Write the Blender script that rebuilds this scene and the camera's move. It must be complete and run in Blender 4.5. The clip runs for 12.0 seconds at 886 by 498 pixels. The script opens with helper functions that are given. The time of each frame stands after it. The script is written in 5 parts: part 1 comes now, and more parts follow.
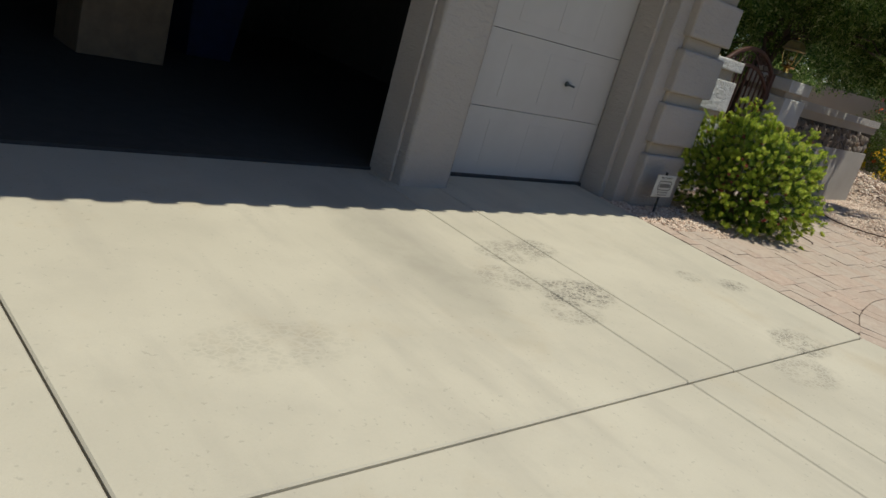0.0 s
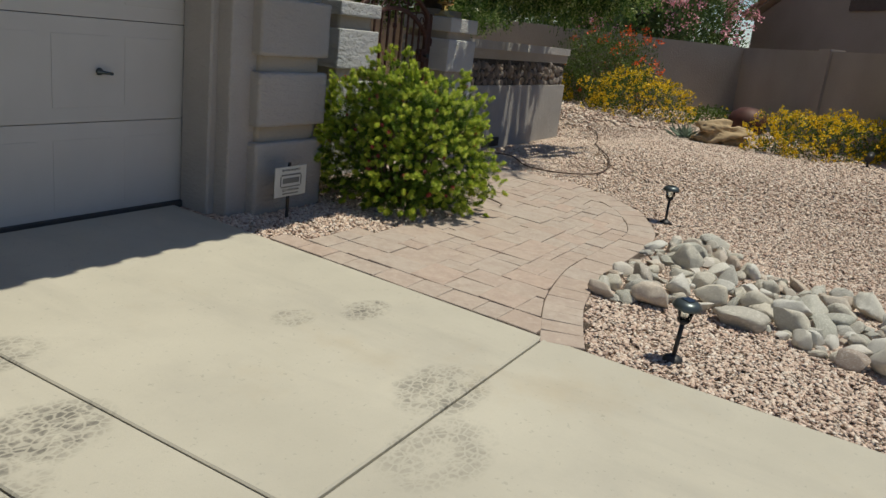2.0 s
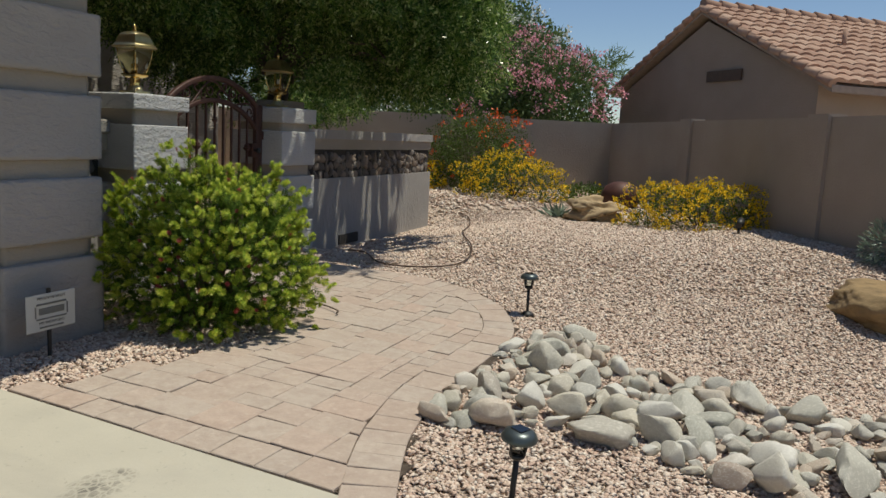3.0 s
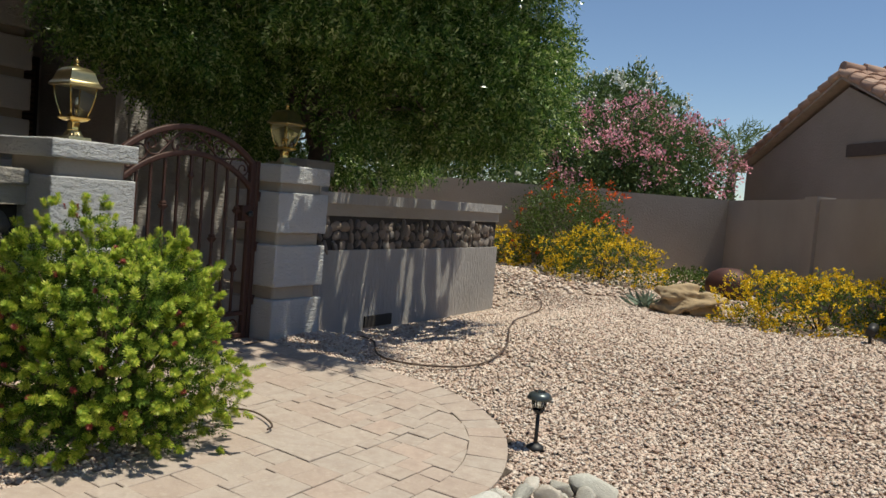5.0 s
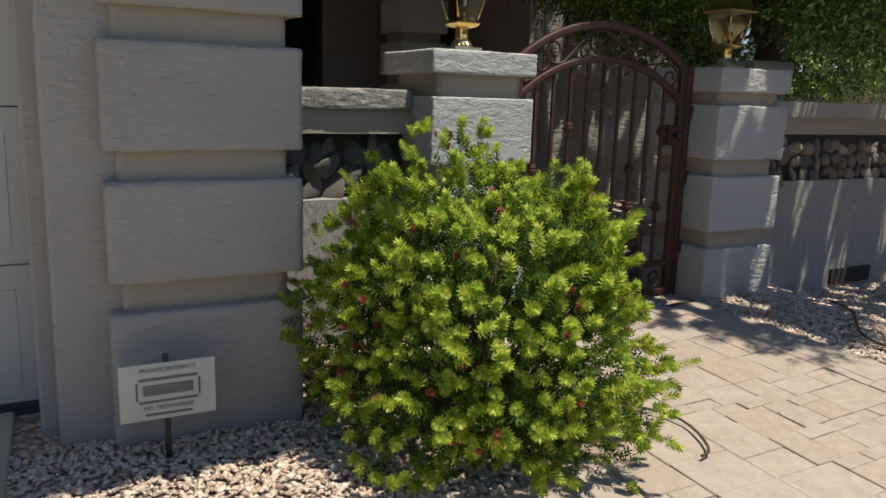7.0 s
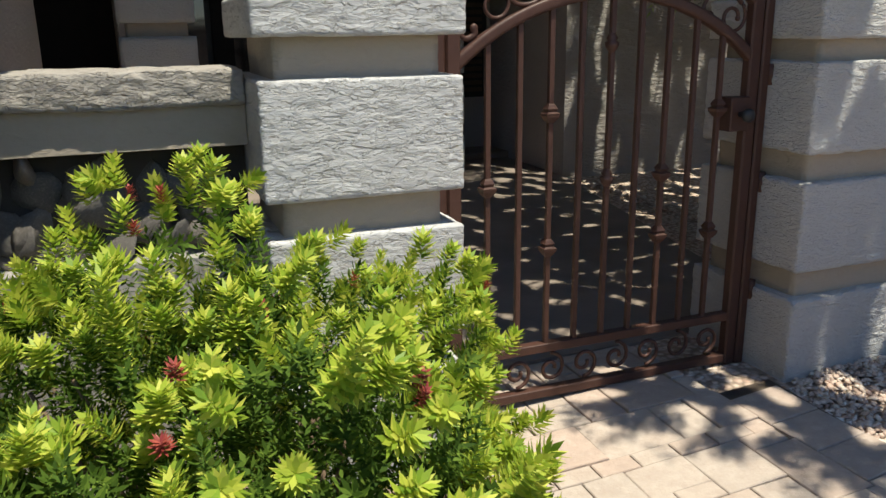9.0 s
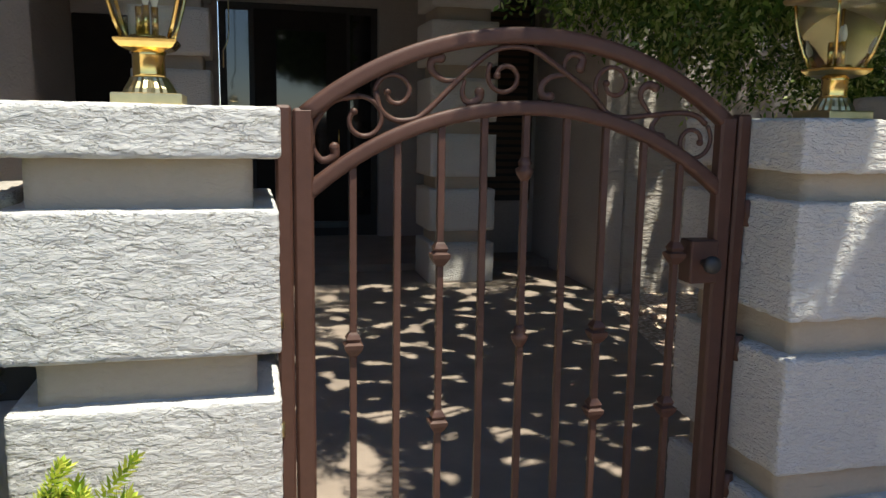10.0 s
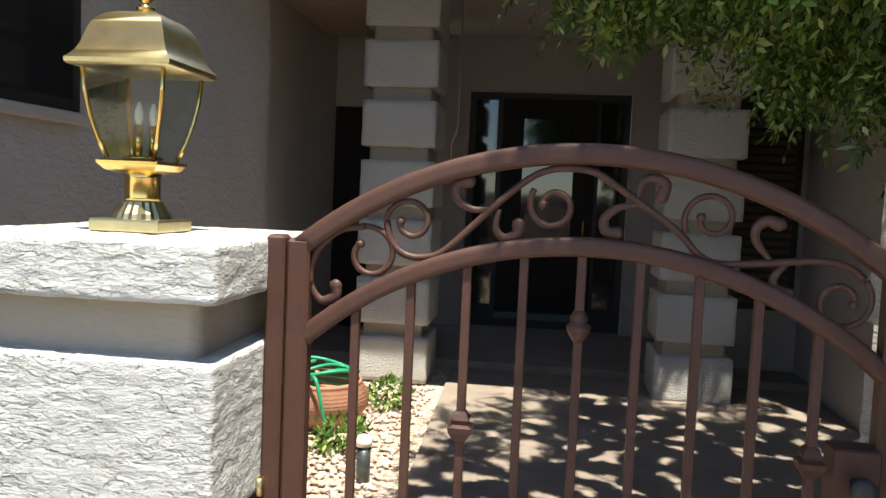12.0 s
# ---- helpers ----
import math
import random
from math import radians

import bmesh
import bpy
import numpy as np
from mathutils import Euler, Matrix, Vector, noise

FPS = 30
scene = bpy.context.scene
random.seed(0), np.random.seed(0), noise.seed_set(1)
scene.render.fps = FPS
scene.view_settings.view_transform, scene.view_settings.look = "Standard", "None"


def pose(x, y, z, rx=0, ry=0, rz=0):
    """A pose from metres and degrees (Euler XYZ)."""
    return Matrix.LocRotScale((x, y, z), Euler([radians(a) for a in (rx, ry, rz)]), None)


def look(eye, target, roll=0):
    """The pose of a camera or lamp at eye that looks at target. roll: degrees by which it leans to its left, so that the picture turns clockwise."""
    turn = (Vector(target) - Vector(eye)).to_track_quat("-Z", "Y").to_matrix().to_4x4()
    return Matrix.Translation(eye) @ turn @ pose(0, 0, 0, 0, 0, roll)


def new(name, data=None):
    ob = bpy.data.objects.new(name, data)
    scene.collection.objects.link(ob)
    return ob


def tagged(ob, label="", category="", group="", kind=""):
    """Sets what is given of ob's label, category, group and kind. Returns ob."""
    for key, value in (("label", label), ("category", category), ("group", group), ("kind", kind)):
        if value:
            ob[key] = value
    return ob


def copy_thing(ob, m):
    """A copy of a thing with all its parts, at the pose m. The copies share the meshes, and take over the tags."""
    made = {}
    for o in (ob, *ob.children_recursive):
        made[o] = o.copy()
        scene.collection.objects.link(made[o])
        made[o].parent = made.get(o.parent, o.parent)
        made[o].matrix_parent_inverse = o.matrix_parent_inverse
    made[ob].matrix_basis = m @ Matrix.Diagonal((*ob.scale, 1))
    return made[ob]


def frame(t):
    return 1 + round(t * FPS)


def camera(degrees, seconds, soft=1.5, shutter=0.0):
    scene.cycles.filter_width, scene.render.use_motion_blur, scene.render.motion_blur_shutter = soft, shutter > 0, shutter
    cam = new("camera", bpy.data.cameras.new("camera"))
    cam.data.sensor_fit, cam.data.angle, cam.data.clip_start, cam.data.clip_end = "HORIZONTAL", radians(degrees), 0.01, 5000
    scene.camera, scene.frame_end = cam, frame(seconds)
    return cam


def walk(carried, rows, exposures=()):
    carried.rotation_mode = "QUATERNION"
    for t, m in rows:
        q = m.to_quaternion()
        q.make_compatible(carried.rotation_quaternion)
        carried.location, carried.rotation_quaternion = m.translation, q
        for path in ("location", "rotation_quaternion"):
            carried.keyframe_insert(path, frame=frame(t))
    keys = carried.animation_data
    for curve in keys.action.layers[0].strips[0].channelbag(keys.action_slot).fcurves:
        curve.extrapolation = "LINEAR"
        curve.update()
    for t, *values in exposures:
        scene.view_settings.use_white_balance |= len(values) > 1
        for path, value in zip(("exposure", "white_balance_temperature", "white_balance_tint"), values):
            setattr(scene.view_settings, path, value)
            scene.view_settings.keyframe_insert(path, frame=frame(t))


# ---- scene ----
cam = camera(58.8, 12.0)
PATH = [
    (0, (-1.011, 0.71, 1.382), (0.378, 2.024, 0.795), 16.2),
    (0.5, (-0.553, 0.876, 1.406), (0.9, 2.098, 0.778), 16.4),
    (1, (-0.025, 0.949, 1.397), (1.402, 2.179, 0.727), 15.1),
    (1.5, (0.623, 0.979, 1.403), (2.164, 2.104, 0.805), 10.7),
    (2, (1.313, 0.917, 1.419), (3.018, 1.822, 0.895), 6.5),
    (2.5, (1.865, 0.866, 1.408), (3.669, 1.612, 0.976), 4.7),
    (3, (2.36, 0.792, 1.395), (4.198, 1.529, 1.112), 2.8),
    (5, (4.165, 0.581, 1.418), (5.859, 1.636, 1.294), 4.7),
    (5.5, (4.56, 0.594, 1.431), (6.146, 1.806, 1.299), 2.7),
    (6, (4.771, 0.817, 1.38), (6.042, 2.348, 1.177), 4.0),
    (6.5, (4.935, 1.213, 1.36), (5.929, 2.924, 1.069), 3.7),
    (8.5, (6.168, 2.733, 1.475), (7.057, 4.425, 0.886), -0.9),
    (9, (6.622, 2.977, 1.489), (7.323, 4.774, 0.96), -0.8),
    (9.5, (7.076, 3.176, 1.54), (7.66, 5.042, 1.117), 0.7),
    (10, (7.469, 3.329, 1.566), (7.949, 5.245, 1.256), 0.9),
    (10.5, (7.835, 3.53, 1.649), (8.132, 5.49, 1.387), -0.8),
    (11, (8.043, 3.692, 1.706), (8.175, 5.681, 1.535), -1.0),
    (11.5, (8.168, 3.753, 1.734), (8.104, 5.749, 1.619), 0.3),
    (12, (8.153, 3.745, 1.714), (7.888, 5.723, 1.577), 2.5),
]
walk(cam, [(t, look(e, g, r)) for t, e, g, r in PATH],
     exposures=[(0, -0.2), (1.5, -0.17), (2.2, -0.27), (2.6, -0.24), (3, -0.18), (5.5, 0.05), (6.5, 0.1), (8.5, 0.5), (9.5, 0.84), (10.0, 1.08), (10.5, 1.25), (11.5, 1.48), (12, 1.48)])

# ---- world, sun ----
SUN_TO = Vector((0.14, -0.27, 1.0)).normalized()
world = bpy.data.worlds.new("sky_world")
scene.world = world
world.use_nodes = True
wn = world.node_tree
sky = wn.nodes.new("ShaderNodeTexSky")
sky.sky_type = "NISHITA"
sky.sun_disc = False
sky.sun_elevation = math.asin(SUN_TO.z)
sky.sun_rotation = math.atan2(SUN_TO.x, SUN_TO.y)
sky.air_density, sky.dust_density, sky.ozone_density = 0.9, 0.0, 3.0
wn.nodes["Background"].inputs["Strength"].default_value = 0.1
wn.links.new(sky.outputs["Color"], wn.nodes["Background"].inputs["Color"])
sun = new("sun", bpy.data.lights.new("sun", "SUN"))
sun.data.energy, sun.data.angle, sun.data.color = 4.4, radians(0.53), (1.0, 0.955, 0.80)
sun.matrix_world = look(SUN_TO * 40, (0, 0, 0))

# ---- materials ----


class Mat:
    """A node material with short ways to add nodes."""

    def __init__(self, name, rough=0.8, metal=0.0, spec=0.5):
        self.m = bpy.data.materials.new(name)
        self.m.use_nodes = True
        self.t = self.m.node_tree
        self.b = self.t.nodes["Principled BSDF"]
        self.b.inputs["Roughness"].default_value = rough
        self.b.inputs["Metallic"].default_value = metal
        self.b.inputs["Specular IOR Level"].default_value = spec
        self.co = self.t.nodes.new("ShaderNodeTexCoord").outputs["Object"]

    def n(self, kind, **inputs):
        node = self.t.nodes.new(kind)
        for k, v in inputs.items():
            node.inputs[k.replace("_", " ")].default_value = v
        return node

    def link(self, a, b):
        self.t.links.new(a, b)

    def coords(self, scale=(1, 1, 1), loc=(0, 0, 0), rot=(0, 0, 0)):
        mp = self.n("ShaderNodeMapping")
        mp.inputs["Scale"].default_value = scale
        mp.inputs["Location"].default_value = loc
        mp.inputs["Rotation"].default_value = rot
        self.link(self.co, mp.inputs["Vector"])
        return mp.outputs["Vector"]

    def noise(self, scale, detail=4, rough=0.55, vec=None, distort=0.0):
        nd = self.n("ShaderNodeTexNoise", Scale=scale, Detail=detail, Roughness=rough, Distortion=distort)
        self.link(vec or self.co, nd.inputs["Vector"])
        return nd.outputs["Fac"]

    def ramp(self, fac, stops):
        r = self.n("ShaderNodeValToRGB")
        els = r.color_ramp.elements
        while len(els) < len(stops):
            els.new(0.5)
        for e, (p, c) in zip(els, stops):
            e.position = p
            e.color = (*c, 1) if len(c) == 3 else c
        self.link(fac, r.inputs["Fac"])
        return r.outputs["Color"]

    def mix(self, fac, a, b, mode="MIX"):
        mx = self.n("ShaderNodeMix")
        mx.data_type, mx.blend_type = "RGBA", mode
        for sock, v in ((mx.inputs[0], fac), (mx.inputs[6], a), (mx.inputs[7], b)):
            if isinstance(v, (int, float)):
                sock.default_value = v
            elif isinstance(v, tuple):
                sock.default_value = (*v, 1)
            else:
                self.link(v, sock)
        return mx.outputs[2]

    def math(self, op, a, b=0.0, c=0.0):
        nd = self.n("ShaderNodeMath")
        nd.operation = op
        for sock, v in zip(nd.inputs, (a, b, c)):
            if isinstance(v, (int, float)):
                sock.default_value = v
            else:
                self.link(v, sock)
        return nd.outputs[0]

    def color(self, c):
        if isinstance(c, tuple):
            self.b.inputs["Base Color"].default_value = (*c, 1)
        else:
            self.link(c, self.b.inputs["Base Color"])
        return self

    def bump(self, height, distance, strength=1.0):
        bp = self.n("ShaderNodeBump", Strength=strength, Distance=distance)
        self.link(height, bp.inputs["Height"])
        if self.b.inputs["Normal"].is_linked:
            self.link(self.b.inputs["Normal"].links[0].from_socket, bp.inputs["Normal"])
        self.link(bp.outputs["Normal"], self.b.inputs["Normal"])
        return self

    def island(self):
        return self.n("ShaderNodeNewGeometry").outputs["Random Per Island"]

    def each(self):
        return self.n("ShaderNodeObjectInfo").outputs["Random"]


def stucco(name, light, dark, relief=0.006, stretch=3.0, size=38.0, crisp=False):
    m = Mat(name, rough=0.92, spec=0.2)
    big = m.noise(1.3, 3)
    fine = m.noise(60, 3)
    c = m.mix(m.ramp(big, [(0.3, (0, 0, 0)), (0.75, (1, 1, 1))]), light, dark)
    c = m.mix(m.math("MULTIPLY", fine, 0.25), c, tuple(x * 0.7 for x in dark))
    m.color(c)
    v = m.coords((size, size, size * stretch))
    skip = m.ramp(m.noise(1.0, 3, 0.5, v, 0.6), [(0.36, (0, 0, 0)), (0.66, (1, 1, 1))])
    m.bump(skip, relief)
    if crisp:
        # trowel lips: thin raised lines round flat skips
        for size, tall, deep, at in ((11, 30, 0.006, 4), (25, 62, 0.0022, 9)):
            n1 = m.noise(1.0, 5, 0.6, m.coords((size, size, tall), (at, 1, 2)), 0.25)
            lip = m.ramp(m.math("ABSOLUTE", m.math("SUBTRACT", n1, 0.5)), [(0.0, (1, 1, 1)), (0.03, (0.75, 0.75, 0.75)), (0.09, (0, 0, 0))])
            flat = m.ramp(n1, [(0.47, (0, 0, 0)), (0.53, (0.85, 0.85, 0.85))])
            m.bump(m.math("MAXIMUM", m.math("MULTIPLY", lip, m.ramp(m.noise(6, 2), [(0.42, (0.0, 0.0, 0.0)), (0.62, (1, 1, 1))])), flat), deep)
    m.bump(m.noise(230, 2), relief * 0.25)
    return m.m


M_STUCCO = stucco("grey_stucco", (0.42, 0.385, 0.35), (0.36, 0.325, 0.29), 0.004, 2.2, 16)
M_STUCCO_NECK = stucco("tan_stucco", (0.40, 0.345, 0.275), (0.34, 0.29, 0.23), 0.002, 2.2, 18)
M_PILLAR = stucco("pale_pillar_stucco", (0.55, 0.54, 0.52), (0.48, 0.47, 0.45), 0.005, 2.6, 42)
M_PILLAR_ROUGH = stucco("rough_trowelled_stucco", (0.56, 0.555, 0.545), (0.50, 0.495, 0.485), 0.0012, 2.6, 42, True)
M_PILLAR_CAP = stucco("coping_stucco", (0.40, 0.37, 0.33), (0.32, 0.29, 0.255), 0.004, 2.0, 30, True)
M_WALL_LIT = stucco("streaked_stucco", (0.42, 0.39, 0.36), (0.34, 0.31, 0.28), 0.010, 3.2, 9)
M_HOUSE = stucco("brown_stucco", (0.425, 0.39, 0.365), (0.37, 0.34, 0.315), 0.004, 2.0, 16)
M_FENCE = stucco("fence_stucco", (0.40, 0.34, 0.285), (0.34, 0.285, 0.24), 0.002, 1.0, 30)
M_NEIGHBOUR = stucco("neighbour_stucco", (0.36, 0.29, 0.235), (0.31, 0.25, 0.20), 0.003, 1.0, 25)


def concrete():
    m = Mat("driveway_concrete", rough=0.88, spec=0.25)
    c = m.mix(m.ramp(m.noise(0.7, 4, 0.6), [(0.35, (0, 0, 0)), (0.7, (1, 1, 1))]), (0.53, 0.495, 0.405), (0.44, 0.41, 0.335))
    c = m.mix(m.math("MULTIPLY", m.ramp(m.noise(2.2, 5, 0.65), [(0.5, (0, 0, 0)), (0.8, (1, 1, 1))]), 0.35), c, (0.36, 0.335, 0.29))
    c = m.mix(m.math("MULTIPLY", m.noise(90, 2), 0.16), c, (0.32, 0.30, 0.26))
    streak = m.ramp(m.noise(1.0, 4, 0.6, m.coords((2.6, 0.55, 1), (3, 1, 0))), [(0.52, (0, 0, 0)), (0.74, (1, 1, 1))])
    c = m.mix(m.math("MULTIPLY", streak, 0.45), c, (0.34, 0.315, 0.27))
    # worn tyre prints: scaly patches where cars turn
    vor = m.n("ShaderNodeTexVoronoi", Scale=24.0)
    vor.feature = "DISTANCE_TO_EDGE"
    warp = m.n("ShaderNodeMixRGB", Fac=0.06)
    m.link(m.coords((1, 1.5, 0)), warp.inputs[1])
    m.link(m.noise(7, 3), warp.inputs[2])
    m.link(warp.outputs[0], vor.inputs["Vector"])
    scales = m.ramp(vor.outputs["Distance"], [(0.05, (0, 0, 0)), (0.16, (1, 1, 1))])
    sep = m.n("ShaderNodeSeparateXYZ")
    m.link(m.co, sep.inputs[0])
    total = None
    for cx, cy, rx, ry, s in ((2.71, 3.10, 0.34, 0.20, 0.75), (2.94, 3.70, 0.26, 0.16, 0.45), (2.66, 3.65, 0.28, 0.18, 0.4), (2.34, 3.33, 0.28, 0.17, 0.38), (2.45, 2.92, 0.24, 0.16, 0.38),
                              (4.51, 3.02, 0.19, 0.11, 0.7), (4.15, 3.2, 0.14, 0.11, 0.38), (4.03, 2.29, 0.30, 0.20, 0.55), (3.6, 2.05, 0.32, 0.2, 0.36), (0.59, 2.92, 0.4, 0.2, 0.16)):
        dx = m.math("DIVIDE", m.math("SUBTRACT", sep.outputs[0], cx), rx)
        dy = m.math("DIVIDE", m.math("SUBTRACT", sep.outputs[1], cy), ry)
        d = m.math("ADD", m.math("MULTIPLY", dx, dx), m.math("MULTIPLY", dy, dy))
        f = m.math("MULTIPLY", m.math("MAXIMUM", m.math("SUBTRACT", 1.0, d), 0.0), s * 2.4)
        f = m.math("MINIMUM", f, min(0.95, s * 1.25))
        total = f if total is None else m.math("MAXIMUM", total, f)
    ragged = m.ramp(m.noise(9, 4, 0.7), [(0.36, (0, 0, 0)), (0.6, (1, 1, 1))])
    total = m.math("MULTIPLY", total, ragged)
    c = m.mix(m.math("MULTIPLY", total, m.math("ADD", m.math("MULTIPLY", scales, 0.72), 0.28)), c, (0.15, 0.14, 0.12))
    # faint brown rust and water marks
    rust = m.ramp(m.noise(1.1, 5, 0.7, m.coords((1, 1, 1), (9, 4, 2))), [(0.56, (0, 0, 0)), (0.78, (1, 1, 1))])
    c = m.mix(m.math("MULTIPLY", rust, 0.4), c, (0.42, 0.33, 0.21))
    specks = m.ramp(m.noise(38, 2), [(0.66, (0, 0, 0)), (0.72, (1, 1, 1))])
    c = m.mix(m.math("MULTIPLY", specks, 0.3), c, (0.24, 0.225, 0.19))
    # a long oily smear along the middle of the slab
    dx = m.math("DIVIDE", m.math("SUBTRACT", m.math("ADD", sep.outputs[0], m.math("MULTIPLY", m.noise(1.6, 2), 0.3)), 2.02), 0.3)
    dy = m.math("DIVIDE", m.math("SUBTRACT", sep.outputs[1], 3.6), 1.15)
    d = m.math("ADD", m.math("MULTIPLY", dx, dx), m.math("MULTIPLY", dy, dy))
    f = m.math("MULTIPLY", m.math("MAXIMUM", m.math("SUBTRACT", 1.0, d), 0.0), m.math("MULTIPLY", m.noise(5, 4), 0.85))
    c = m.mix(f, c, (0.27, 0.255, 0.215))
    m.color(c)
    m.bump(m.noise(160, 3), 0.0012)
    m.bump(m.noise(6, 3), 0.004)
    return m.m


M_CONCRETE = concrete()


def simple(name, color, rough=0.6, metal=0.0, spec=0.5, vary=0.25, scale=9.0, bump=0.0, fine=120.0):
    m = Mat(name, rough, metal, spec)
    dark = tuple(c * (1 - vary) for c in color)
    m.color(m.mix(m.ramp(m.noise(scale, 4), [(0.3, (0, 0, 0)), (0.75, (1, 1, 1))]), color, dark))
    if bump:
        m.bump(m.noise(fine, 3), bump)
    return m.m


def paver():
    m = Mat("clay_paver", 0.9, spec=0.2)
    c = m.ramp(m.each(), [(0.0, (0.43, 0.325, 0.265)), (0.35, (0.49, 0.405, 0.34)), (0.7, (0.45, 0.38, 0.325)), (1.0, (0.50, 0.37, 0.30))])
    c = m.mix(m.math("MULTIPLY", m.noise(4, 4), 0.5), c, (0.49, 0.43, 0.36))
    blot = m.ramp(m.noise(11, 5, 0.7), [(0.4, (0, 0, 0)), (0.68, (1, 1, 1))])
    c = m.mix(m.math("MULTIPLY", blot, 0.5), c, (0.33, 0.25, 0.205))
    pale = m.ramp(m.noise(23, 3, 0.6), [(0.55, (0, 0, 0)), (0.7, (1, 1, 1))])
    c = m.mix(m.math("MULTIPLY", pale, 0.35), c, (0.60, 0.51, 0.43))
    c = m.mix(m.math("MULTIPLY", m.noise(150, 2), 0.22), c, (0.25, 0.2, 0.165))
    m.color(c)
    m.bump(m.noise(140, 3), 0.002)
    m.bump(m.noise(18, 3), 0.006)
    return m.m


M_PAVER = paver()


def stones(name, stops, rough=0.8, fine=60.0, each=False, bump=0.002, mottle=0.5):
    m = Mat(name, rough, spec=0.3)
    c = m.ramp(m.each() if each else m.island(), stops)
    c = m.mix(m.math("MULTIPLY", m.noise(fine, 4), mottle), c, (0.22, 0.19, 0.16))
    if each:
        vein = m.ramp(m.noise(fine * 0.7, 5, 0.7), [(0.5, (0, 0, 0)), (0.66, (1, 1, 1))])
        c = m.mix(m.math("MULTIPLY", vein, 0.4), c, (0.80, 0.77, 0.69) if rough < 0.78 else (0.3, 0.26, 0.22))
    m.color(c)
    m.bump(m.noise(fine * 2, 3), bump)
    return m.m


GRAVEL = [(0.0, (0.30, 0.20, 0.155)), (0.12, (0.58, 0.435, 0.345)), (0.45, (0.78, 0.635, 0.52)), (0.68, (0.53, 0.36, 0.28)), (0.85, (0.86, 0.76, 0.65)), (1.0, (0.50, 0.41, 0.34))]
M_GRAVEL = stones("gravel_stones", GRAVEL, 0.85, 80, mottle=0.22)
M_ROCK = stones("river_rock", [(0.0, (0.42, 0.42, 0.36)), (0.15, (0.74, 0.71, 0.62)), (0.3, (0.55, 0.44, 0.34)), (0.45, (0.76, 0.74, 0.67)), (0.6, (0.42, 0.41, 0.36)), (0.75, (0.64, 0.59, 0.48)), (0.9, (0.52, 0.51, 0.44)), (1.0, (0.36, 0.28, 0.23))], 0.75, 11, True, 0.004, 0.42)
# wall stone again, darkened for the shade on the left low wall
M_WALLSTONE_SHADE = stones("shade_dark_wall_stone", [(0.0, (0.07, 0.068, 0.066)), (0.4, (0.13, 0.115, 0.10)), (0.75, (0.10, 0.10, 0.10)), (1.0, (0.19, 0.16, 0.13))], 0.85, 16, True, 0.004)
M_WALLSTONE = stones("wall_stone", [(0.0, (0.08, 0.066, 0.056)), (0.3, (0.25, 0.19, 0.145)), (0.5, (0.13, 0.108, 0.095)), (0.7, (0.32, 0.23, 0.16)), (0.9, (0.19, 0.165, 0.15)), (1.0, (0.52, 0.45, 0.37))], 0.8, 16, True, 0.003)


def ground_material():
    m = Mat("gravel_ground", 0.9, spec=0.2)
    vor = m.n("ShaderNodeTexVoronoi", Scale=34.0)
    m.link(m.co, vor.inputs["Vector"])
    bw = m.n("ShaderNodeSeparateColor")
    m.link(vor.outputs["Color"], bw.inputs[0])
    c = m.ramp(bw.outputs[0], GRAVEL)
    c = m.mix(m.ramp(vor.outputs["Distance"], [(0.35, (0, 0, 0)), (0.75, (1, 1, 1))]), c, (0.30, 0.23, 0.175))
    c = m.mix(m.math("MULTIPLY", m.noise(0.8, 3), 0.3), c, (0.33, 0.26, 0.2))
    m.color(c)
    m.bump(m.math("SUBTRACT", 1.0, vor.outputs["Distance"]), 0.02)
    return m.m


M_GROUND = ground_material()


def leaf(name, stops, trans=0.35, rough=0.5, spec=0.35):
    m = Mat(name, rough, spec=spec)
    c = m.ramp(m.island(), stops)
    m.color(c)
    tr = m.n("ShaderNodeBsdfTranslucent")
    m.link(c, tr.inputs["Color"])
    mx = m.n("ShaderNodeMixShader", Fac=trans)
    m.link(m.b.outputs[0], mx.inputs[1])
    m.link(tr.outputs[0], mx.inputs[2])
    m.link(mx.outputs[0], m.t.nodes["Material Output"].inputs["Surface"])
    return m.m


M_LEAF_NEW = leaf("fresh_shoot_leaf", [(0.0, (0.20, 0.33, 0.035)), (0.5, (0.41, 0.51, 0.055)), (1.0, (0.70, 0.70, 0.13))], 0.44)
M_LEAF_OLD = leaf("old_shoot_leaf", [(0.0, (0.035, 0.07, 0.010)), (0.6, (0.085, 0.15, 0.02)), (1.0, (0.16, 0.24, 0.035))], 0.35, 0.7, 0.12)
# the palest tone imitates white glints on sunlit leaves
M_LEAF_TREE = leaf("tree_leaf", [(0.0, (0.035, 0.08, 0.018)), (0.42, (0.085, 0.165, 0.032)), (0.75, (0.21, 0.32, 0.065)), (1.0, (0.55, 0.62, 0.26))], 0.36, 0.24)
M_LEAF_LANTANA = leaf("lantana_leaf", [(0.0, (0.06, 0.10, 0.02)), (1.0, (0.14, 0.2, 0.04))], 0.3)
M_YELLOW = leaf("yellow_petal", [(0.0, (0.80, 0.50, 0.01)), (1.0, (0.9, 0.68, 0.03))], 0.2)
M_ORANGE = leaf("orange_petal", [(0.0, (0.70, 0.07, 0.02)), (1.0, (0.85, 0.19, 0.04))], 0.2)
M_PINK = leaf("pink_petal", [(0.0, (0.74, 0.25, 0.33)), (1.0, (0.90, 0.55, 0.60))], 0.2)
